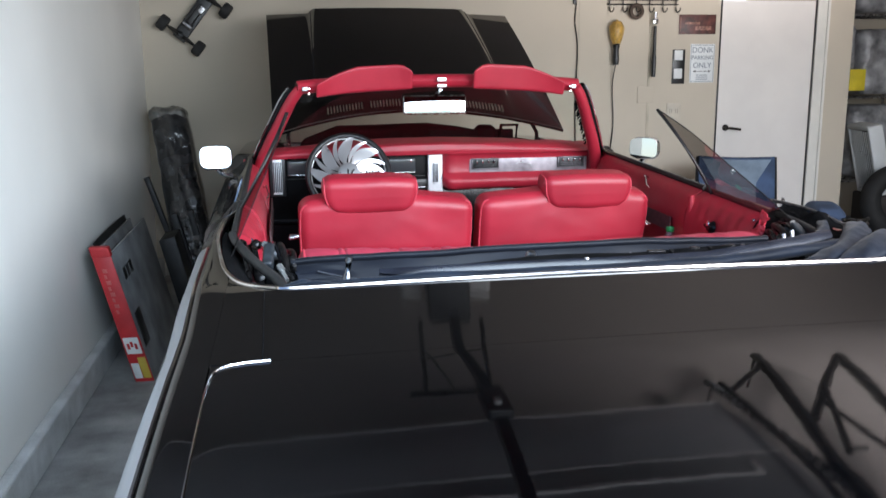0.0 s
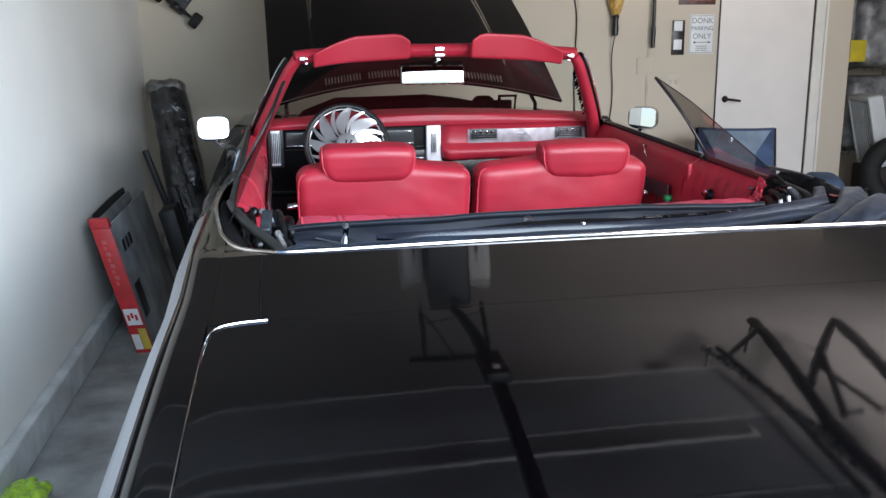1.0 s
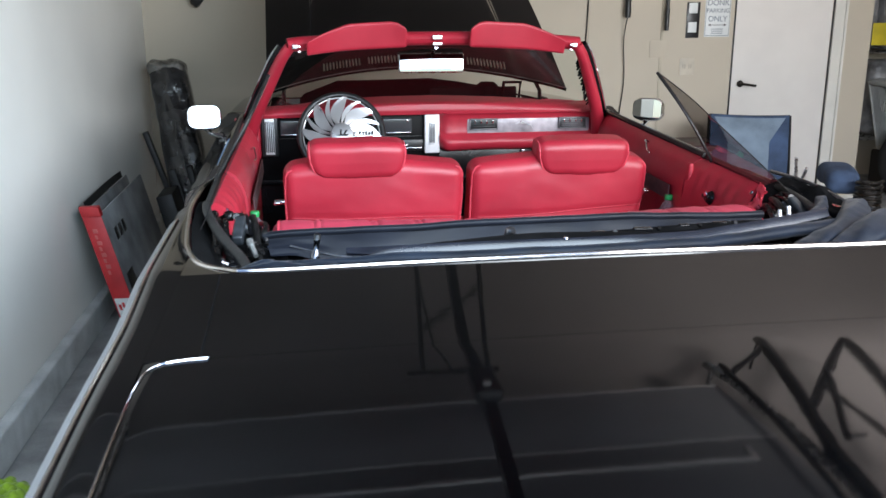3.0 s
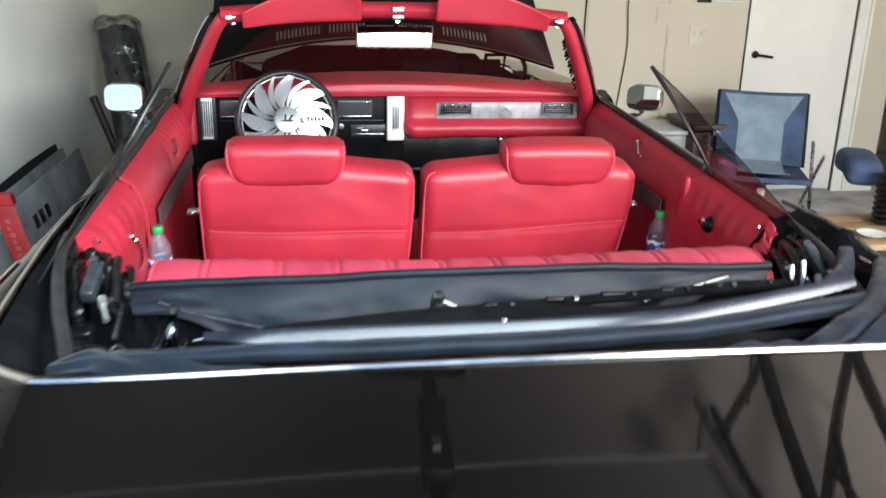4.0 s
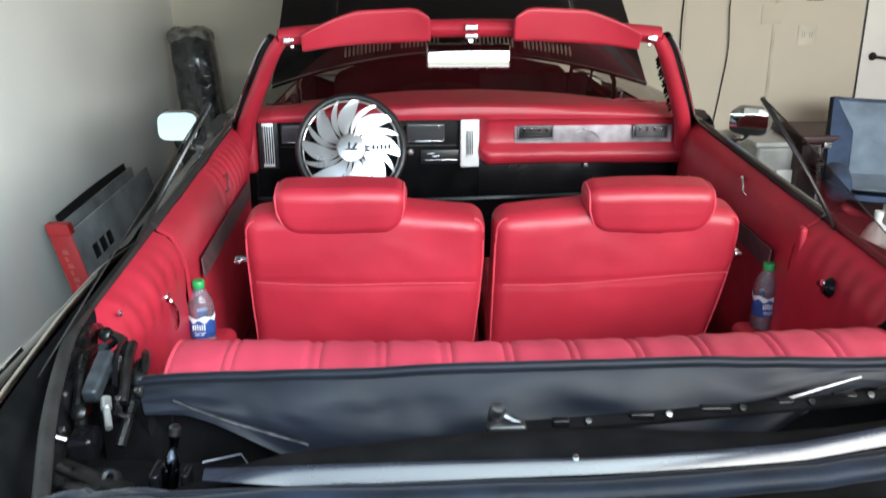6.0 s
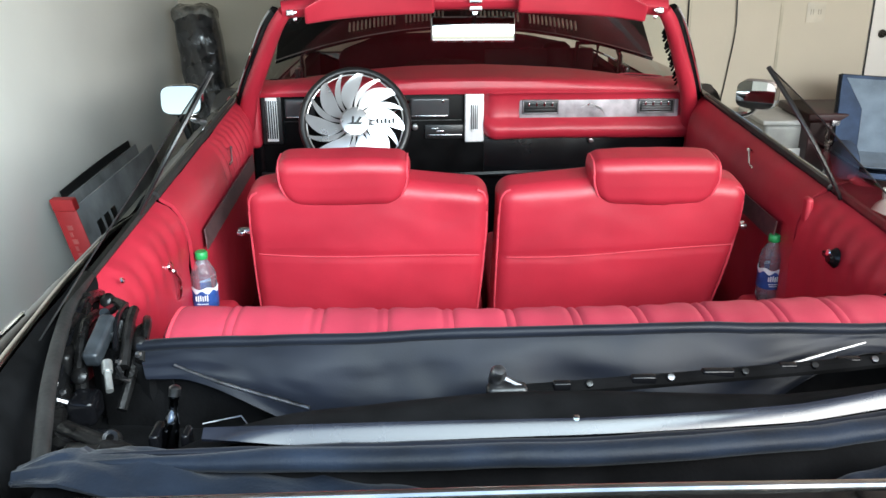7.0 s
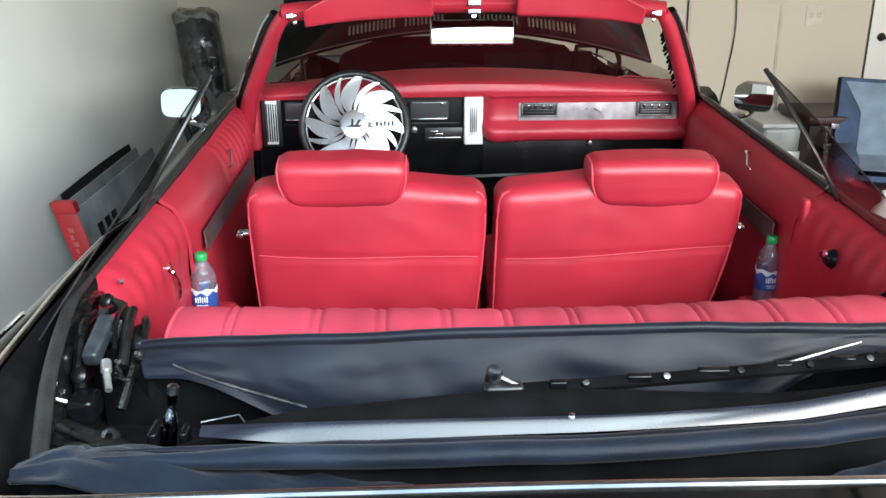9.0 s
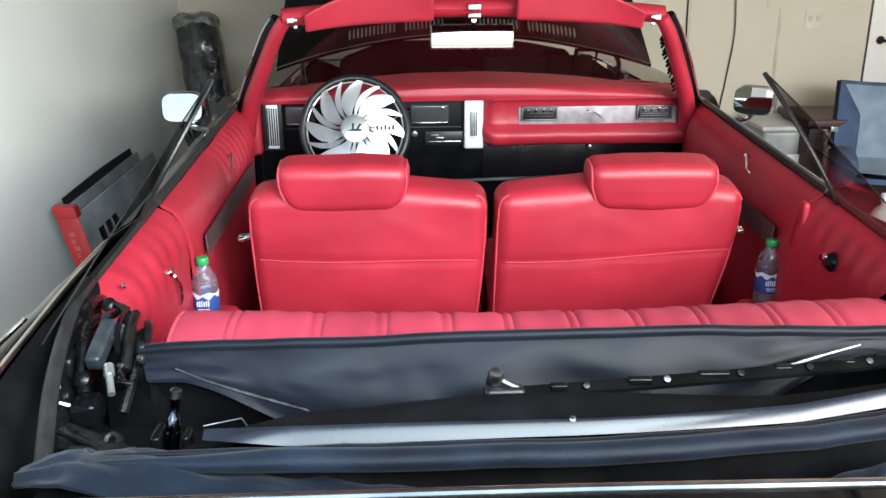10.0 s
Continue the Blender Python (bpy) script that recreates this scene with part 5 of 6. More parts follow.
rk = thing("ceiling_rack", "black steel door tracks and hanger irons below the ceiling", "door track", (1.5, 0.0, 2.3))
for pts, r in (([(0.23, 0.70), (0.01, -0.06), (-0.18, -0.73), (-0.22, -1.20)], 0.034), ([(0.21, 0.58), (0.06, 0.40), (-0.19, 0.14)], 0.020), ([(-0.21, 0.22), (-0.31, -0.81), (-0.34, -1.2)], 0.017),
               ([(0.67, 0.60), (0.41, -0.21), (0.25, -0.75)], 0.034), ([(0.65, 0.58), (0.35, 0.20), (-0.01, -0.29)], 0.024), ([(0.27, 0.10), (-0.07, -0.64)], 0.018), ([(0.12, -0.15), (0.11, -0.63)], 0.014), ([(-0.07, -0.64), (0.02, -0.62)], 0.012)):
    part("track_iron", tube([(x, y, 0.012 * k) for k, (x, y) in enumerate(pts)], r, 6), PLASTIC, rk, "black steel track iron")
for x, y in ((0.23, 0.70), (0.67, 0.60), (-0.22, -1.2)):
    part("hanger_rod", tube([(x, y, 0.0), (x, y, 0.30)], 0.008, 6), PLASTIC, rk)

# ---- back wall: door, signs, tools ----
dr = structure("door_1", block(DX0, DX1, WB + 0.004, WB + 0.05, 0.02, 2.08, 0.004), DOORWHITE, "closed plain white interior door", "door")
part("door_lever", join(lathe([(0, 0.006), (0.026, 0.004), (0.028, 0), ], 18, (2.905, WB - 0.004, 1.05), (90, 0, 0)), tube([(2.905, WB - 0.005, 1.05), (2.905, WB - 0.05, 1.05), (2.93, WB - 0.055, 1.048), (3.02, WB - 0.05, 1.035)], 0.010, 8, n=16)),
     shader("dark_bronze", (0.03, 0.026, 0.022), 0.35, metal=0.8), dr, "dark bronze lever handle")
for k, (a, b, c, d) in enumerate(((DX0 - 0.012, DX0 - 0.004, 0, 2.09), (DX1 + 0.004, DX1 + 0.012, 0, 2.09))):
    part("door_gap", block(a, b, WB - 0.002, WB + 0.01, c, d, 0.001), PLASTIC, dr)
tm = structure("trim", join(block(DX1 + 0.015, DX1 + 0.10, WB - 0.014, WB - 0.001, 0, 2.13, 0.004), block(DX1 + 0.102, DX1 + 0.125, WB - 0.022, WB - 0.001, 0, 2.13, 0.004), block(DX0 - 0.02, DX1 + 0.125, WB - 0.016, WB - 0.001, 2.135, 2.22, 0.004)),
               TRIMWHITE, "white door casing", "trim")
structure("wall_batten", join(block(2.200, 2.222, WB - 0.006, WB - 0.001, 0, 2.6, 0.002), block(1.605, 1.612, WB - 0.003, WB - 0.0008, 0, 2.6, 0.0005)), shader("darker_wall_seam", (0.50, 0.45, 0.35), 0.7), "raised seams between wall panels", "trim")
structure("baseboard", join(block(-1.70, DX0 - 0.03, WB - 0.016, WB - 0.001, 0, 0.10, 0.004), block(DX1 + 0.13, 4.02, WB - 0.016, WB - 0.001, 0, 0.10, 0.004)), TRIMWHITE, "white baseboard", "baseboard")

SIGNWHITE = shader("white_sign_face", (0.72, 0.74, 0.74), 0.4, var=0.04)
SIGNBLUE = shader("faded_sign_ink", (0.16, 0.20, 0.24), 0.5)
sg = thing("parking_sign", "white metal parking sign with faded grey-blue lettering", "sign", (2.668, WB - 0.004, 1.578))
part("sign_plate", soft_box(0.215, 0.003, 0.31, 0.0014, n=1, c=1), SIGNWHITE, sg)
part("sign_border", join(block(-0.100, 0.100, -0.0032, -0.002, 0.143, 0.147, 0.0004), block(-0.100, 0.100, -0.0032, -0.002, -0.147, -0.143, 0.0004), block(-0.102, -0.0985, -0.0032, -0.002, -0.147, 0.147, 0.0004), block(0.0985, 0.102, -0.0032, -0.002, -0.147, 0.147, 0.0004)), SIGNBLUE, sg)
for txt, zz, sz in (("DONK", 0.105, 0.062), ("PARKING", 0.045, 0.046), ("ONLY", -0.018, 0.060)):
    words("lettering", txt, sz, pose(0, -0.0022, zz, 90), SIGNBLUE, sg)
part("arrow", join(block(-0.060, 0.060, -0.0035, -0.002, -0.066, -0.062, 0.0004), prism([(-0.078, -0.064), (-0.056, -0.054), (-0.056, -0.074)], 0.0015, pose(0, -0.0028, 0)), prism([(0.078, -0.064), (0.056, -0.054), (0.056, -0.074)], 0.0015, pose(0, -0.0028, 0))), PLASTIC, sg, "black double arrow")
part("small_print", join(*[block(-0.05, 0.05, -0.0035, -0.002, -0.098 - 0.016 * k, -0.093 - 0.016 * k, 0.0004) for k in range(3)]), SIGNBLUE, sg)
pl = thing("licence_plate", "dark red and brown decorative metal plate", "plate", (2.612, WB - 0.004, 1.888))
part("plate_face", soft_box(0.32, 0.003, 0.155, 0.0014, n=1, c=1), shader("dark_red_plate", (0.10, 0.03, 0.025), 0.45, var=0.5, scale=16, tone=(0.02, 0.012, 0.01)), pl)
part("plate_bars", join(block(-0.11, 0.02, -0.004, -0.0018, 0.0, 0.018, 0.0004), block(-0.02, 0.12, -0.004, -0.0018, -0.045, -0.015, 0.0004), block(-0.15, -0.145, -0.004, -0.0018, -0.06, 0.06, 0.0004)), shader("rust_red_bars", (0.33, 0.16, 0.12), 0.5, var=0.4, scale=40), pl)
sp = thing("switch_plate", "dark switch plate with two white rockers", "switch", (2.462, WB - 0.005, 1.552))
part("plate", soft_box(0.11, 0.006, 0.275, 0.0025, n=1, c=1), PLASTIC, sp)
for dz in (0.092, -0.055):
    part("rocker", soft_box(0.072, 0.008, 0.080, 0.003, (-0.004, -0.004, dz), n=1, c=1), SIGNWHITE, sp, "white rocker")
for nm, cx, cz in (("power_outlet", 2.438, 1.192), ("cover_plate", 2.185, 1.33)):
    ol = thing(nm, "white wall plate with two sockets" if nm == "power_outlet" else "blank cream cover plate on the wall", "outlet", (cx, WB - 0.004, cz))
    part("plate", soft_box(0.125 if nm == "power_outlet" else 0.14, 0.006, 0.13, 0.002, n=1, c=1), shader("painted_cover_plate", (0.585, 0.53, 0.435), 0.5) if nm == "power_outlet" else WALL_B, ol)
    if nm == "power_outlet":
        for dx in (-0.025, 0.025):
            part("socket", join(block(dx - 0.012, dx - 0.008, -0.005, -0.0025, -0.015, 0.02, 0.0004), block(dx + 0.004, dx + 0.008, -0.005, -0.0025, -0.015, 0.02, 0.0004)), shader("socket_slots", (0.33, 0.29, 0.23), 0.6), ol)

hk = thing("hook_rail", "black wire hook rail on the wall", "hook rail", (2.13, WB - 0.002, 2.045))
part("rail_bar", join(tube([(-0.30, -0.02, 0.03), (0.30, -0.02, 0.03)], 0.006, 6), tube([(-0.30, -0.02, -0.005), (0.30, -0.02, -0.005)], 0.006, 6)), PLASTIC, hk)
for k in range(6):
    x = -0.28 + 0.112 * k
    part("hook", tube([(x, -0.02, 0.05), (x, -0.022, -0.04), (x + 0.006, -0.04, -0.065), (x + 0.02, -0.055, -0.05), (x + 0.02, -0.058, -0.03)], 0.005, 6, n=14), PLASTIC, hk, "black wire hook")
tp = thing("tape_roll", "dark roll hung on a hook", "roll", (2.065, WB - 0.05, 1.985))
part("roll", surface(lambda u, v: ((0.048 + 0.016 * math.cos(2 * math.pi * v)) * math.cos(2 * math.pi * u), 0.022 * math.sin(2 * math.pi * v), (0.048 + 0.016 * math.cos(2 * math.pi * v)) * math.sin(2 * math.pi * u)), 28, 8, close_u=True), shader("brown_roll", (0.08, 0.055, 0.04), 0.6), tp)
wl = thing("work_light", "yellow cage work light with black handle and hanging cord", "work light", (1.903, WB - 0.055, 1.60))
part("cage", lathe([(0, 0.315), (0.035, 0.305), (0.056, 0.27), (0.056, 0.225), (0.045, 0.165), (0.028, 0.135), (0.0, 0.13)], 12), shader("amber_plastic", (0.55, 0.33, 0.07), 0.4, var=0.3, scale=30), wl, "yellow guard")
for k in range(6):
    a = k * math.pi / 3
    part("cage_wire", tube([(0.03 * math.cos(a), 0.03 * math.sin(a), 0.13), (0.058 * math.cos(a), 0.058 * math.sin(a), 0.225), (0.058 * math.cos(a), 0.058 * math.sin(a), 0.27), (0, 0, 0.32)], 0.003, 5, n=10), shader("pale_wire", (0.6, 0.42, 0.14), 0.4), wl)
part("handle", lathe([(0.0, -0.03), (0.022, -0.028), (0.026, 0.02), (0.022, 0.09), (0.030, 0.125), (0.0, 0.14)], 14), PLASTIC, wl, "black handle")
part("cord", tube([(0, 0, -0.02), (-0.012, 0.03, -0.2), (0.008, 0.04, -0.5), (-0.02, 0.045, -0.8), (-0.05, 0.045, -1.1), (-0.03, 0.045, -1.5)], 0.0045, 6, n=40), PLASTIC, wl, "black cord")
br = thing("snow_brush", "long black handled brush with a bright head on a hook", "brush", (2.228, WB - 0.05, 1.47))
part("shaft", lathe([(0, 0), (0.017, 0.004), (0.019, 0.16), (0.015, 0.18), (0.013, 0.40), (0.0, 0.41)], 12), PLASTIC, br, "black handle")
part("head", join(soft_box(0.05, 0.03, 0.05, 0.012, (0, 0, 0.44), n=1), lathe([(0, 0), (0.012, 0.0), (0.016, 0.05), (0, 0.055)], 12, (0, 0, 0.46))), CHROME, br, "bright metal head")
cb = thing("wall_cable", "thin dark cable hanging down the wall", "cable", (1.565, WB - 0.012, 2.2))
part("cable", tube([(-0.01, 0, 0.35), (0.0, 0, 0.0), (0.012, 0, -0.15), (0.004, 0, -0.3), (0.03, 0, -0.5), (0.02, 0, -0.9), (0.03, 0, -1.4), (0.01, 0, -1.9)], 0.005, 6, n=50), PLASTIC, cb)
part("cable_plug", soft_box(0.03, 0.02, 0.04, 0.006, (0, 0, -0.14), n=1), PLASTIC, cb)

# ---- radio-controlled buggy hung on the wall ----
rc = thing("toy_buggy", "black radio-controlled buggy chassis hung on the wall", "toy car", m=pose(-1.335, WB - 0.09, 1.93, 90, 0, 0) @ pose(0, 0, 0, 0, 0, -38))
part("chassis", join(soft_box(0.10, 0.40, 0.02, 0.008, n=2), soft_box(0.05, 0.20, 0.05, 0.012, (0.0, 0.0, 0.03), n=2), soft_box(0.14, 0.03, 0.03, 0.008, (0, 0.17, 0.02), n=1), soft_box(0.14, 0.03, 0.03, 0.008, (0, -0.17, 0.02), n=1)), PLASTIC, rc, "black chassis plate")
part("motor_can", lathe([(0, 0), (0.024, 0.0), (0.024, 0.07), (0, 0.07)], 14, (-0.035, -0.08, 0.045), (0, 90, 0)), SILVERBAR, rc, "bright motor")
part("servo", soft_box(0.035, 0.05, 0.04, 0.004, (0.02, 0.07, 0.055), n=1), SATIN, rc)
for sx in (-1, 1):
    for sy in (-1, 1):
        part("suspension_arm", join(tube([(0, sy * 0.15, 0.01), (sx * 0.12, sy * 0.17, 0.0)], 0.009, 5), tube([(sx * 0.02, sy * 0.17, 0.07), (sx * 0.10, sy * 0.17, 0.01)], 0.010, 6)), PLASTIC, rc)
        w = part("toy_wheel", lathe([(0.02, -0.03), (0.05, -0.032), (0.056, -0.02), (0.057, 0.02), (0.05, 0.032), (0.02, 0.03)], 18, (sx * 0.15, sy * 0.17, 0.0), (0, 90, 0)), BLACK_TYRE, rc, "black knobbly wheel")

# ---- along the left wall ----
CARD = shader("grey_printed_card", (0.30, 0.31, 0.32), 0.6, var=0.25, scale=5)
CARDRED = shader("red_printed_card", (0.50, 0.025, 0.03), 0.5, var=0.15, scale=8)
bx = thing("cardboard_box", "open red and grey product box leaning against the wall", "box", m=pose(-1.478, 1.05, 0.0, 0, 0, 0))


def lean(x, y, z):
    return (x - 0.245 * z, y, z)


part("red_side", bend(block(-0.045, 0.045, -0.02, -0.012, 0.0, 0.665, 0.002), lean), CARDRED, bx, "red narrow side")
part("grey_face", bend(block(0.037, 0.0445, -0.0115, 1.10, 0.0, 0.665, 0.002), lean), CARD, bx, "grey printed face")
part("back_face", bend(block(-0.045, -0.037, -0.0115, 1.10, 0.0, 0.665, 0.002), lean), CARD, bx)
part("box_base", bend(block(-0.036, 0.036, -0.0115, 1.10, 0.0, 0.008, 0.002), lean), CARDRED, bx)
part("top_flap", thick(surface(lambda u, v: (-0.245 * 0.675 - 0.045 - 0.012 * u - 0.008 * v, 0.10 + 0.97 * u, 0.655 + 0.045 * v * (1 - 0.2 * u) + 0.008 * math.sin(3 * u)), 10, 2), 0.004), PLASTIC, bx, "dark raised flap")
part("red_flap", bend(soft_box(0.092, 0.05, 0.05, 0.006, (0.0, 0.0, 0.675), n=2), lean), CARDRED, bx, "folded red flap")
part("white_label", bend(block(-0.036, 0.036, -0.026, -0.0205, 0.15, 0.235, 0.001), lean), SIGNWHITE, bx, "white label")
part("label_marks", bend(join(*[block(-0.025 + 0.018 * k, -0.012 + 0.018 * k, -0.0285, -0.0262, 0.175 + 0.012 * (k % 2), 0.205 + 0.010 * (k % 2), 0.001) for k in range(3)]), lean), CARDRED, bx)
part("yellow_label", bend(block(0.002, 0.040, -0.026, -0.0205, 0.02, 0.13, 0.001), lean), shader("yellow_label", (0.62, 0.46, 0.06), 0.5), bx, "yellow label")
part("grey_label", bend(block(-0.038, -0.001, -0.026, -0.0205, 0.02, 0.10, 0.001), lean), SIGNWHITE, bx)
part("side_print", bend(join(*[block(-0.018, -0.006 + 0.010 * (k % 2), -0.0225, -0.0205, 0.36 + 0.03 * k, 0.38 + 0.03 * k, 0.0006) for k in range(8)]), lean), shader("faded_print", (0.52, 0.11, 0.10), 0.6), bx)
for k, (y0, y1, z0, z1) in enumerate(((0.05, 0.20, 0.16, 0.34), (0.12, 0.18, 0.50, 0.56), (0.21, 0.27, 0.50, 0.56), (0.30, 0.36, 0.50, 0.56))):
    part("face_print", bend(block(0.0447, 0.0462, y0, y1, z0, z1, 0.0006), lean), PLASTIC, bx, "dark printed shape")

wr = thing("wrapped_bumper", "tall black part wrapped in clear plastic, leaning in the corner", "car part", (-1.42, 2.75, 0.0))
FILM = shader("wrinkled_plastic_film", (0.030, 0.030, 0.031), 0.16, var=0.5, scale=12, bump=1.0, bump_scale=22, coat=0.6, tone=(0.006, 0.006, 0.006))
part("wrapped_shape", soft_box(0.27, 0.20, 1.27, 0.08, (0, 0.1, 0.642), n=24, c=4, fn=lambda x, y, z: (x * (1 - 0.08 * z) - 0.10 * (z / 0.6) + 0.008 * fbm(x * 9, z * 6, 2), y + 0.22 * (z / 0.6) + 0.018 * fbm(x * 8, z * 9, 5), z + 0.02 * math.cos(x * 9))), FILM, wr)
part("film_top", soft_box(0.255, 0.20, 0.10, 0.04, (-0.105, 0.33, 1.245), n=6, fn=lambda x, y, z: (x, y, z + 0.02 * fbm(x * 12, y * 12))), shader("bunched_clear_film", (0.16, 0.15, 0.13), 0.25, var=0.4, scale=20, bump=0.8, bump_scale=40), wr, "bunched clear film")
for k, (x, y, h, w, tilt) in enumerate(((-1.43, 2.93, 0.85, 0.035, -17), (-1.33, 2.62, 0.62, 0.05, -14), (-1.25, 2.70, 0.62, 0.04, -12), (-1.36, 2.35, 0.52, 0.10, -13))):
    bd = thing("dark_board", "dark narrow board leaning against the wall", "board", m=pose(x, y, 0.0, 0, tilt, 0), group="boards leaning on the wall")
    part("board", soft_box(w, 0.30 if k == 3 else 0.06, h, 0.006, (0, 0, h / 2 + 0.012), n=2, c=1), shader("dark_grey_board", (0.016, 0.016, 0.017), 0.5, var=0.3, scale=8), bd)

gr = thing("green_sponge_mitt", "bright green fuzzy wash mitt on the floor", "wash mitt", (-1.66, -0.50, 0.0))
GREEN = shader("bright_green_chenille", (0.33, 0.52, 0.03), 0.9, var=0.25, scale=30, sheen=0.3)
b = []
for k in range(46):
    a, r = random.uniform(0, 6.28), 0.075 * math.sqrt(random.random())
    b.append(soft_box(0.035, 0.05, 0.035, 0.015, (r * math.cos(a), 1.2 * r * math.sin(a), 0.03 + 0.03 * (1 - r / 0.1) + random.uniform(-0.008, 0.012)), n=1, c=2, rot=(random.uniform(-50, 50), random.uniform(-50, 50), random.uniform(0, 180))))
tagged(part("chenille", join(*b), GREEN, gr), kind="stuff")
part("mitt_body", lathe([(0, 0.004), (0.07, 0.004), (0.078, 0.02), (0.06, 0.04), (0, 0.05)], 18), GREEN, gr)

# ---- right of the car: folding chair, bench with clutter, fan, shelf ----
BLUE = shader("navy_canvas", (0.050, 0.082, 0.155), 0.85, var=0.2, scale=9, grain=0.3, grain_scale=500, bump=0.3, bump_scale=120)
GREYBLUE = shader("grey_blue_canvas", (0.20, 0.26, 0.33), 0.85, var=0.15, scale=7, grain=0.3, grain_scale=500, bump=0.3, bump_scale=120)
ch = thing("camping_chair", "padded blue and grey folding camping chair", "chair", m=pose(2.55, 2.55, 0.0, 0, 0, -22) @ Matrix.Diagonal((1, 1, 0.985, 1)))


def chair_back(u, v, x0=-0.28, x1=0.28):
    x = x0 + (x1 - x0) * u
    z = 0.42 + 0.465 * v
    return (x, 0.10 + 0.16 * v + 0.03 * (1 - (x / 0.28) ** 2) + 0.006 * fbm(x * 6, v * 4), z - 0.012 * (1 - (x / 0.28) ** 2) * v)


cbk = part("backrest", thick(surface(chair_back, 24, 18), 0.03), BLUE, ch, "navy padded backrest")


def inset(u, v):
    w = 0.145 + 0.105 * max(0, (v - 0.62) / 0.38)
    x = (2 * u - 1) * w
    p = chair_back((x + 0.28) / 0.56, v * 0.985)
    return (p[0], p[1] - 0.034, p[2])


part("backrest_inset", thick(surface(inset, 16, 18), 0.004), GREYBLUE, cbk, "grey-blue centre panel")
part("backrest_hem", tube([chair_back(k / 20, 1.0) for k in range(21)], 0.012, 6), PLASTIC, cbk)
part("seat", thick(surface(lambda u, v: ((2 * u - 1) * 0.27, -0.38 + 0.50 * v, 0.42 + 0.02 * (1 - v) - 0.05 * math.sin(math.pi * v) * (1 - (2 * u - 1) ** 2)), 14, 10), 0.03), BLUE, ch, "navy padded seat")
part("seat_inset", thick(surface(lambda u, v: ((2 * u - 1) * 0.15, -0.385 + 0.48 * v, 0.456 + 0.02 * (1 - v) - 0.05 * math.sin(math.pi * v) * (1 - (0.55 * (2 * u - 1)) ** 2)), 10, 10), 0.004), GREYBLUE, ch, "grey-blue seat panel")
for sx in (-1, 1):
    part("armrest", soft_box(0.14 if sx < 0 else 0.21, 0.42 if sx < 0 else 0.48, 0.16, 0.06, (-0.23 if sx < 0 else 0.57, -0.20 if sx < 0 else -0.16, 0.45 if sx < 0 else 0.50), n=6, fn=lambda x, y, z: (x, y, z + 0.03 * math.cos(y * 6))), BLUE, ch, "navy padded armrest")
    part("chair_leg", tube([(sx * 0.33, -0.36, 0.60), (sx * 0.30, 0.30, 0.012)], 0.011, 8), SATIN, ch, "bright tubular leg")
    part("chair_leg", tube([(sx * 0.33, 0.10, 0.60), (sx * 0.30, -0.42, 0.012)], 0.011, 8), SATIN, ch, "bright tubular leg")
    part("back_tube", tube([(sx * 0.29, 0.10, 0.42), (sx * 0.285, 0.27, 0.888)], 0.010, 8), PLASTIC, ch)

WOOD = shader("raw_pine", (0.42, 0.28, 0.15), 0.6, var=0.2, scale=5, grain=0.3, grain_scale=90, bump=0.15, bump_scale=50)
bn = thing("low_bench", "low wooden work surface with worn edges", "bench", (3.05, 1.75, 0.0))
for k in range(4):
    part("plank", block(-0.55, 0.55, -0.30 + 0.152 * k, -0.152 + 0.152 * k, 0.20, 0.235, 0.006), WOOD, bn)
for sx in (-1, 1):
    for sy in (-1, 1):
        part("leg", block(sx * 0.48 - 0.03, sx * 0.48 + 0.03, sy * 0.23 - 0.03, sy * 0.23 + 0.03, 0.0, 0.198, 0.005), WOOD, bn)
for k, (dx, dy) in enumerate(((-0.05, 0.06), (0.28, -0.06))):
    cs = thing("coil_spring", "dark suspension coil spring standing on the bench", "spring", (3.05 + dx, 1.75 + dy, 0.235), "springs on the bench")
    part("coil", tube([(0.075 * math.cos(a), 0.075 * math.sin(a), 0.013 + 0.034 * a / 6.283) for a in [0.35 * i for i in range(int(9 * 6.283 / 0.35))]], 0.012, 6), GREASE, cs)
ds = thing("white_dish", "small white dish on the bench", "dish", (2.78, 1.60, 0.235))
part("dish", lathe([(0, 0.004), (0.05, 0.0), (0.085, 0.022), (0.08, 0.024), (0.05, 0.008), (0, 0.008)], 20), SIGNWHITE, ds)

bag = thing("plastic_bag", "crumpled white and clear plastic bag on the floor", "bag", (2.02, 1.45, 0.0))
part("bag_body", soft_box(0.46, 0.44, 0.34, 0.12, (0, 0, 0.178), n=22, c=4, fn=lambda x, y, z: (x + 0.05 * fbm(x * 6, y * 6, z * 6), y + 0.05 * fbm(x * 6 + 5, y * 6, z * 6), max(z + 0.05 * fbm(x * 7, y * 7, z * 7 + 3), -0.17))),
     shader("crinkled_white_plastic", (0.55, 0.56, 0.55), 0.25, var=0.4, scale=16, bump=0.9, bump_scale=30, tone=(0.12, 0.16, 0.13)), bag, "crinkled plastic")
jug = thing("white_jug", "white plastic jug standing by the chair", "jug", (2.28, 1.98, 0.0))
part("jug_body", lathe([(0, 0.003), (0.07, 0.0), (0.08, 0.02), (0.08, 0.26), (0.05, 0.33), (0.02, 0.36), (0.02, 0.39), (0, 0.39)], 18), SIGNWHITE, jug)
part("jug_cap", lathe([(0.024, 0.385), (0.024, 0.42), (0, 0.425)], 14), SIGNWHITE, jug)
tub = thing("storage_tub", "grey translucent storage tub by the wall", "tub", (2.15, 3.12, 0.0))
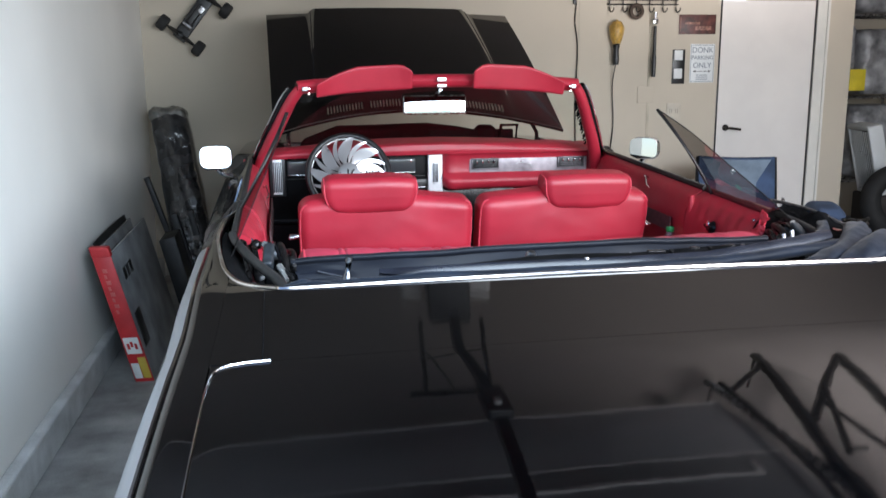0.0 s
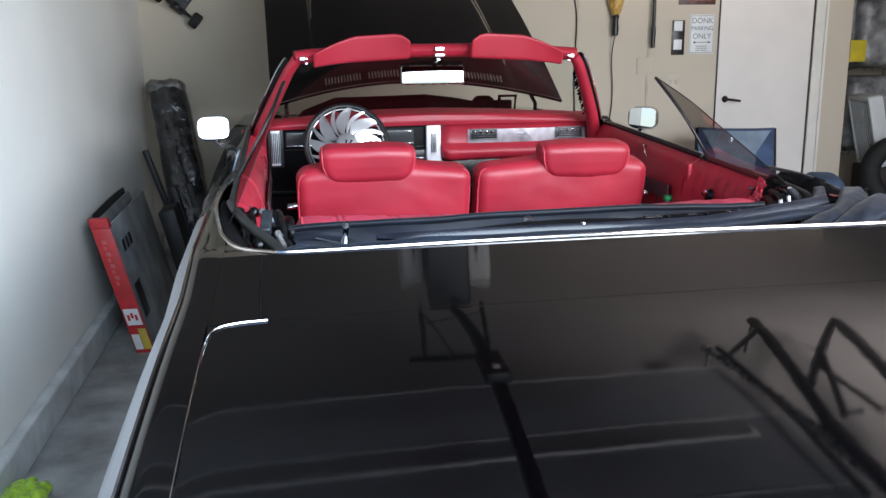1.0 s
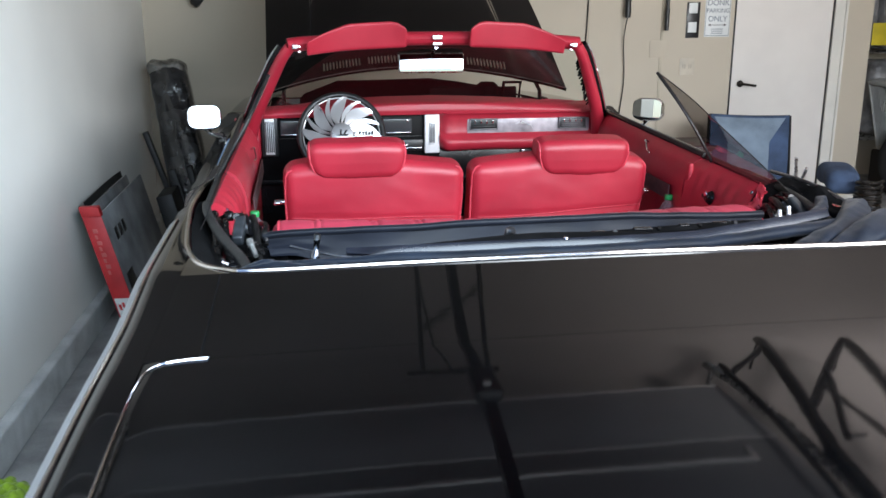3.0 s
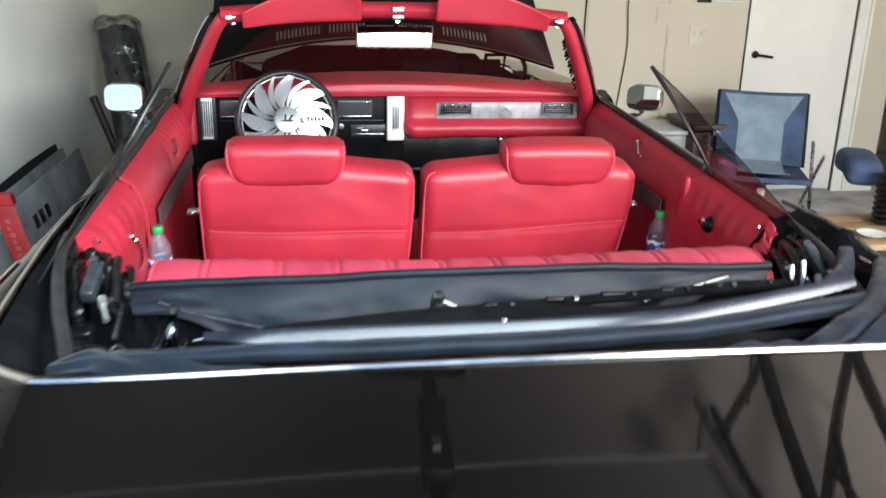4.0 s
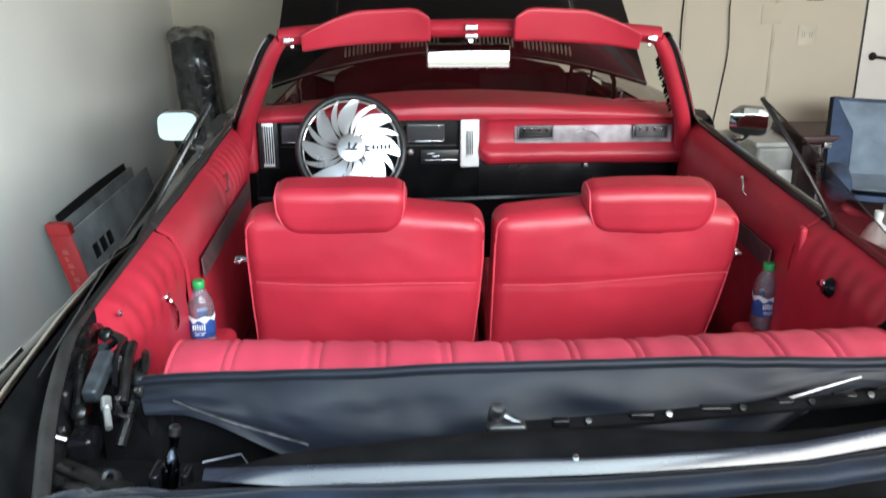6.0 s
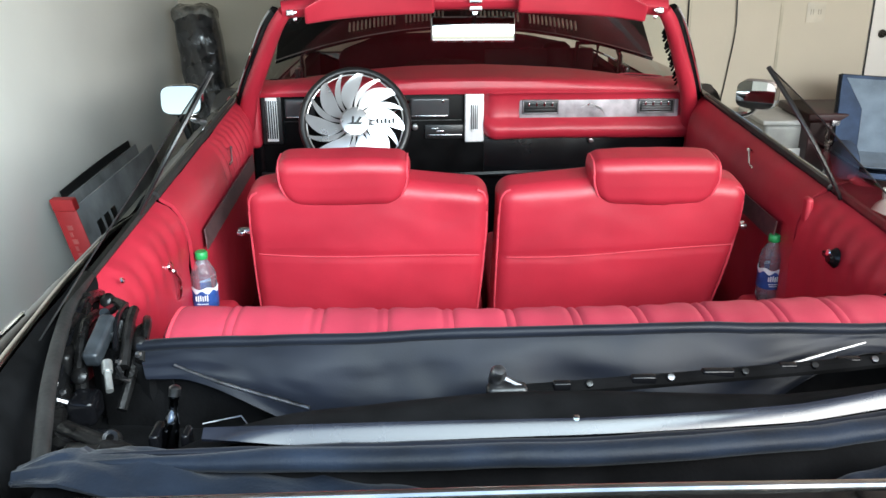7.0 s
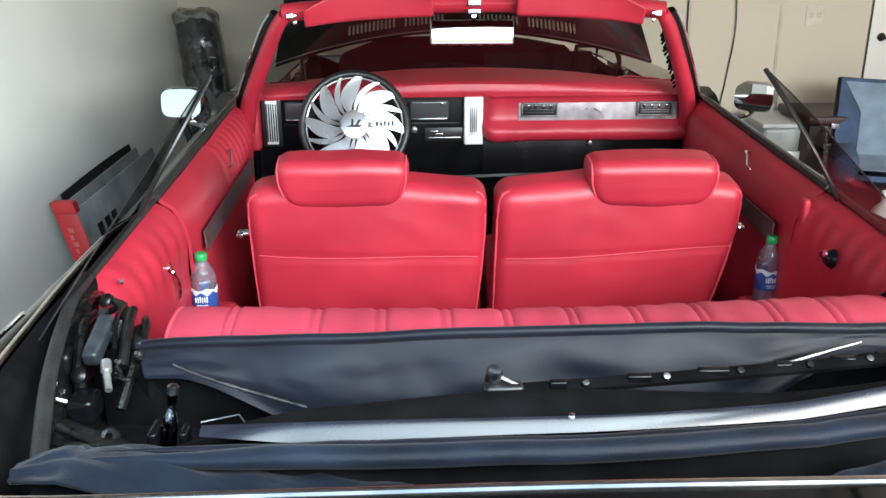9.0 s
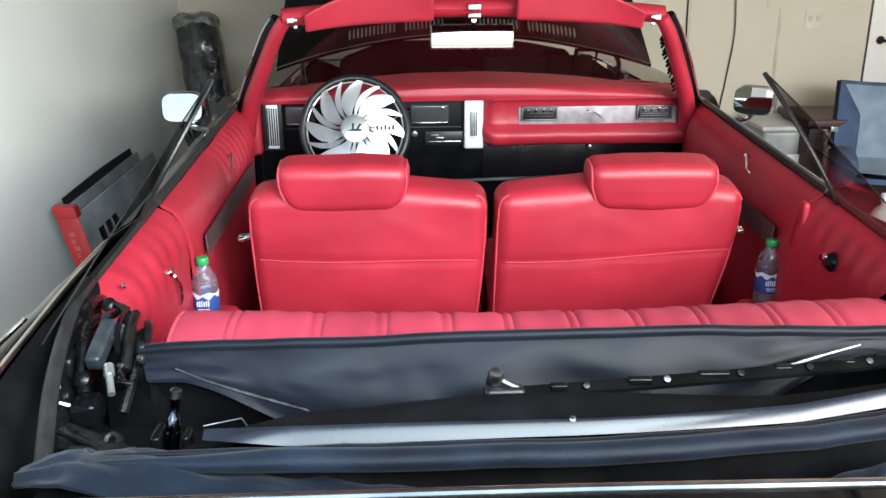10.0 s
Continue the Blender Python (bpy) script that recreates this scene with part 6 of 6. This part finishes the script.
part("tub_body", soft_box(0.36, 0.40, 0.56, 0.03, (0, 0, 0.285), n=2, fn=lambda x, y, z: (x * (1 + 0.15 * z), y * (1 + 0.15 * z), z)), shader("grey_tub_plastic", (0.36, 0.37, 0.36), 0.4, var=0.2, scale=6), tub)
part("tub_lid", soft_box(0.42, 0.46, 0.03, 0.01, (0, 0, 0.58), n=1), shader("grey_lid", (0.45, 0.46, 0.45), 0.45), tub)
part("tub_inset", block(-0.06, 0.14, -0.235, -0.222, 0.10, 0.42, 0.01), SIGNWHITE, tub, "pale front panel")
ba = thing("dark_chest", "dark maroon-brown wooden chest against the wall", "chest", (2.52, 3.02, 0.0))
CHEST = shader("dark_maroon_wood", (0.045, 0.012, 0.014), 0.45, var=0.35, scale=4, grain=0.3, grain_scale=60, bump=0.1, bump_scale=40)
part("chest_body", soft_box(0.58, 0.44, 0.60, 0.012, (-0.04, 0, 0.304), n=2, c=2), CHEST, ba)
part("chest_lid", soft_box(0.62, 0.48, 0.05, 0.012, (-0.04, 0, 0.632), n=2, c=2), CHEST, ba, "overhanging flat lid")
part("chest_latch", soft_box(0.05, 0.012, 0.035, 0.004, (-0.18, -0.242, 0.600), n=1), SATIN, ba, "small bright latch")

sh = thing("wire_shelf", "wire shelving loaded with plastic-wrapped stuff in the nook", "shelf", (4.75, 4.55, 0.0))
for z in (0.45, 1.25, 2.02):
    for k in range(8):
        part("shelf_wire", tube([(-0.55, -0.28 + 0.08 * k, z), (0.6, -0.28 + 0.08 * k, z)], 0.005, 4), SATIN, sh)
for sx in (-0.55, 0.6):
    for sy in (-0.28, 0.28):
        part("shelf_post", tube([(sx, sy, 0.0), (sx, sy, 2.3)], 0.012, 6), SATIN, sh)
FOG = shader("clouded_plastic", (0.33, 0.33, 0.34), 0.35, var=0.4, scale=7, bump=0.7, bump_scale=18, tone=(0.10, 0.10, 0.105))
for cx, cy, cz, w, h in ((-0.28, -0.02, 1.62, 0.40, 0.70), (0.22, 0.0, 1.58, 0.48, 0.62), (0.25, 0.02, 0.82, 0.60, 0.70), (-0.30, 0.05, 2.26, 0.4, 0.42), (0.2, 0.05, 2.24, 0.5, 0.40)):
    sk = thing("wrapped_parcel", "grey parcel in clouded plastic on the wire shelf", "parcel", (4.75 + cx, 4.55 + cy, cz - h / 2 + 0.0), "parcels on the shelf")
    part("wrapping", soft_box(w, 0.42, h, 0.09, (0, 0, h / 2 + 0.008), n=10, c=3, fn=lambda x, y, z: (x + 0.03 * fbm(x * 5, z * 5, cx), y + 0.03 * fbm(z * 5, x * 5, 2), z)), FOG, sk)
nt = thing("yellow_note", "yellow paper note on a wrapped parcel", "note", (4.66, 4.285, 1.42))
part("note", soft_box(0.165, 0.004, 0.20, 0.0015, n=1, c=1), shader("yellow_paper", (0.75, 0.60, 0.03), 0.6), nt)
fn_ = thing("box_fan", "white plastic box fan tilted on the floor stand", "fan", m=pose(4.79, 4.06, 0.0, 0, 0, -98) @ Matrix.Diagonal((0.72, 1.08, 1, 1)))
tilt = pose(0, 0, 0.36, 13, 0, 0)
part("fan_case", move(join(soft_box(0.05, 0.13, 0.66, 0.02, (-0.26, 0, 0.34), n=2), soft_box(0.05, 0.13, 0.66, 0.02, (0.26, 0, 0.34), n=2), soft_box(0.52, 0.13, 0.05, 0.02, (0, 0, 0.03), n=2), soft_box(0.52, 0.13, 0.05, 0.02, (0, 0, 0.65), n=2)), tilt), SIGNWHITE, fn_, "white fan case")
for k in range(10):
    part("grille_bar", move(block(-0.214 + 0.046 * k, -0.200 + 0.046 * k, -0.058, -0.052, 0.06, 0.62, 0.002), tilt), SIGNWHITE, fn_)
for k in range(5):
    a = 2 * math.pi * k / 5
    part("fan_blade", move(thick(surface(lambda u, v: (0.05 * math.cos(a) + 0.17 * u * math.cos(a + 0.5 * v), 0.02 - 0.03 * v, 0.34 + 0.05 * math.sin(a) + 0.17 * u * math.sin(a + 0.5 * v)), 5, 4), 0.004), tilt), shader("grey_green_blade", (0.16, 0.19, 0.17), 0.5), fn_)
part("fan_back", move(block(-0.235, 0.235, 0.05, 0.056, 0.06, 0.62, 0.002), tilt), shader("dark_fan_guard", (0.05, 0.06, 0.055), 0.6), fn_)
part("fan_stand", soft_box(0.56, 0.26, 0.36, 0.02, (0, 0.02, 0.182), n=1), shader("dark_carton", (0.06, 0.05, 0.045), 0.8, var=0.2, scale=4), fn_, "dark carton under the fan")
ty = thing("spare_tyre", "worn black tyre leaning in the nook", "tyre", m=pose(4.72, 3.62, 0.345, 78, 0, -20))
part("tyre", surface(lambda u, v: ((0.25 + 0.09 * math.cos(2 * math.pi * v) ** 1) * math.cos(2 * math.pi * u), (0.25 + 0.09 * math.cos(2 * math.pi * v)) * math.sin(2 * math.pi * u), 0.09 * math.sin(2 * math.pi * v)), 40, 14, close_u=True, flip=True), BLACK_TYRE, ty)
wc = thing("power_cable", "white power cable looped over the tyre", "cable", (4.55, 3.45, 0.0))
part("cord", tube([(0.12, 0.02, 0.66), (0.02, 0.0, 0.62), (-0.05, -0.02, 0.42), (0.0, -0.05, 0.18), (0.10, -0.08, 0.01)], 0.008, 6, n=24), SIGNWHITE, wc)
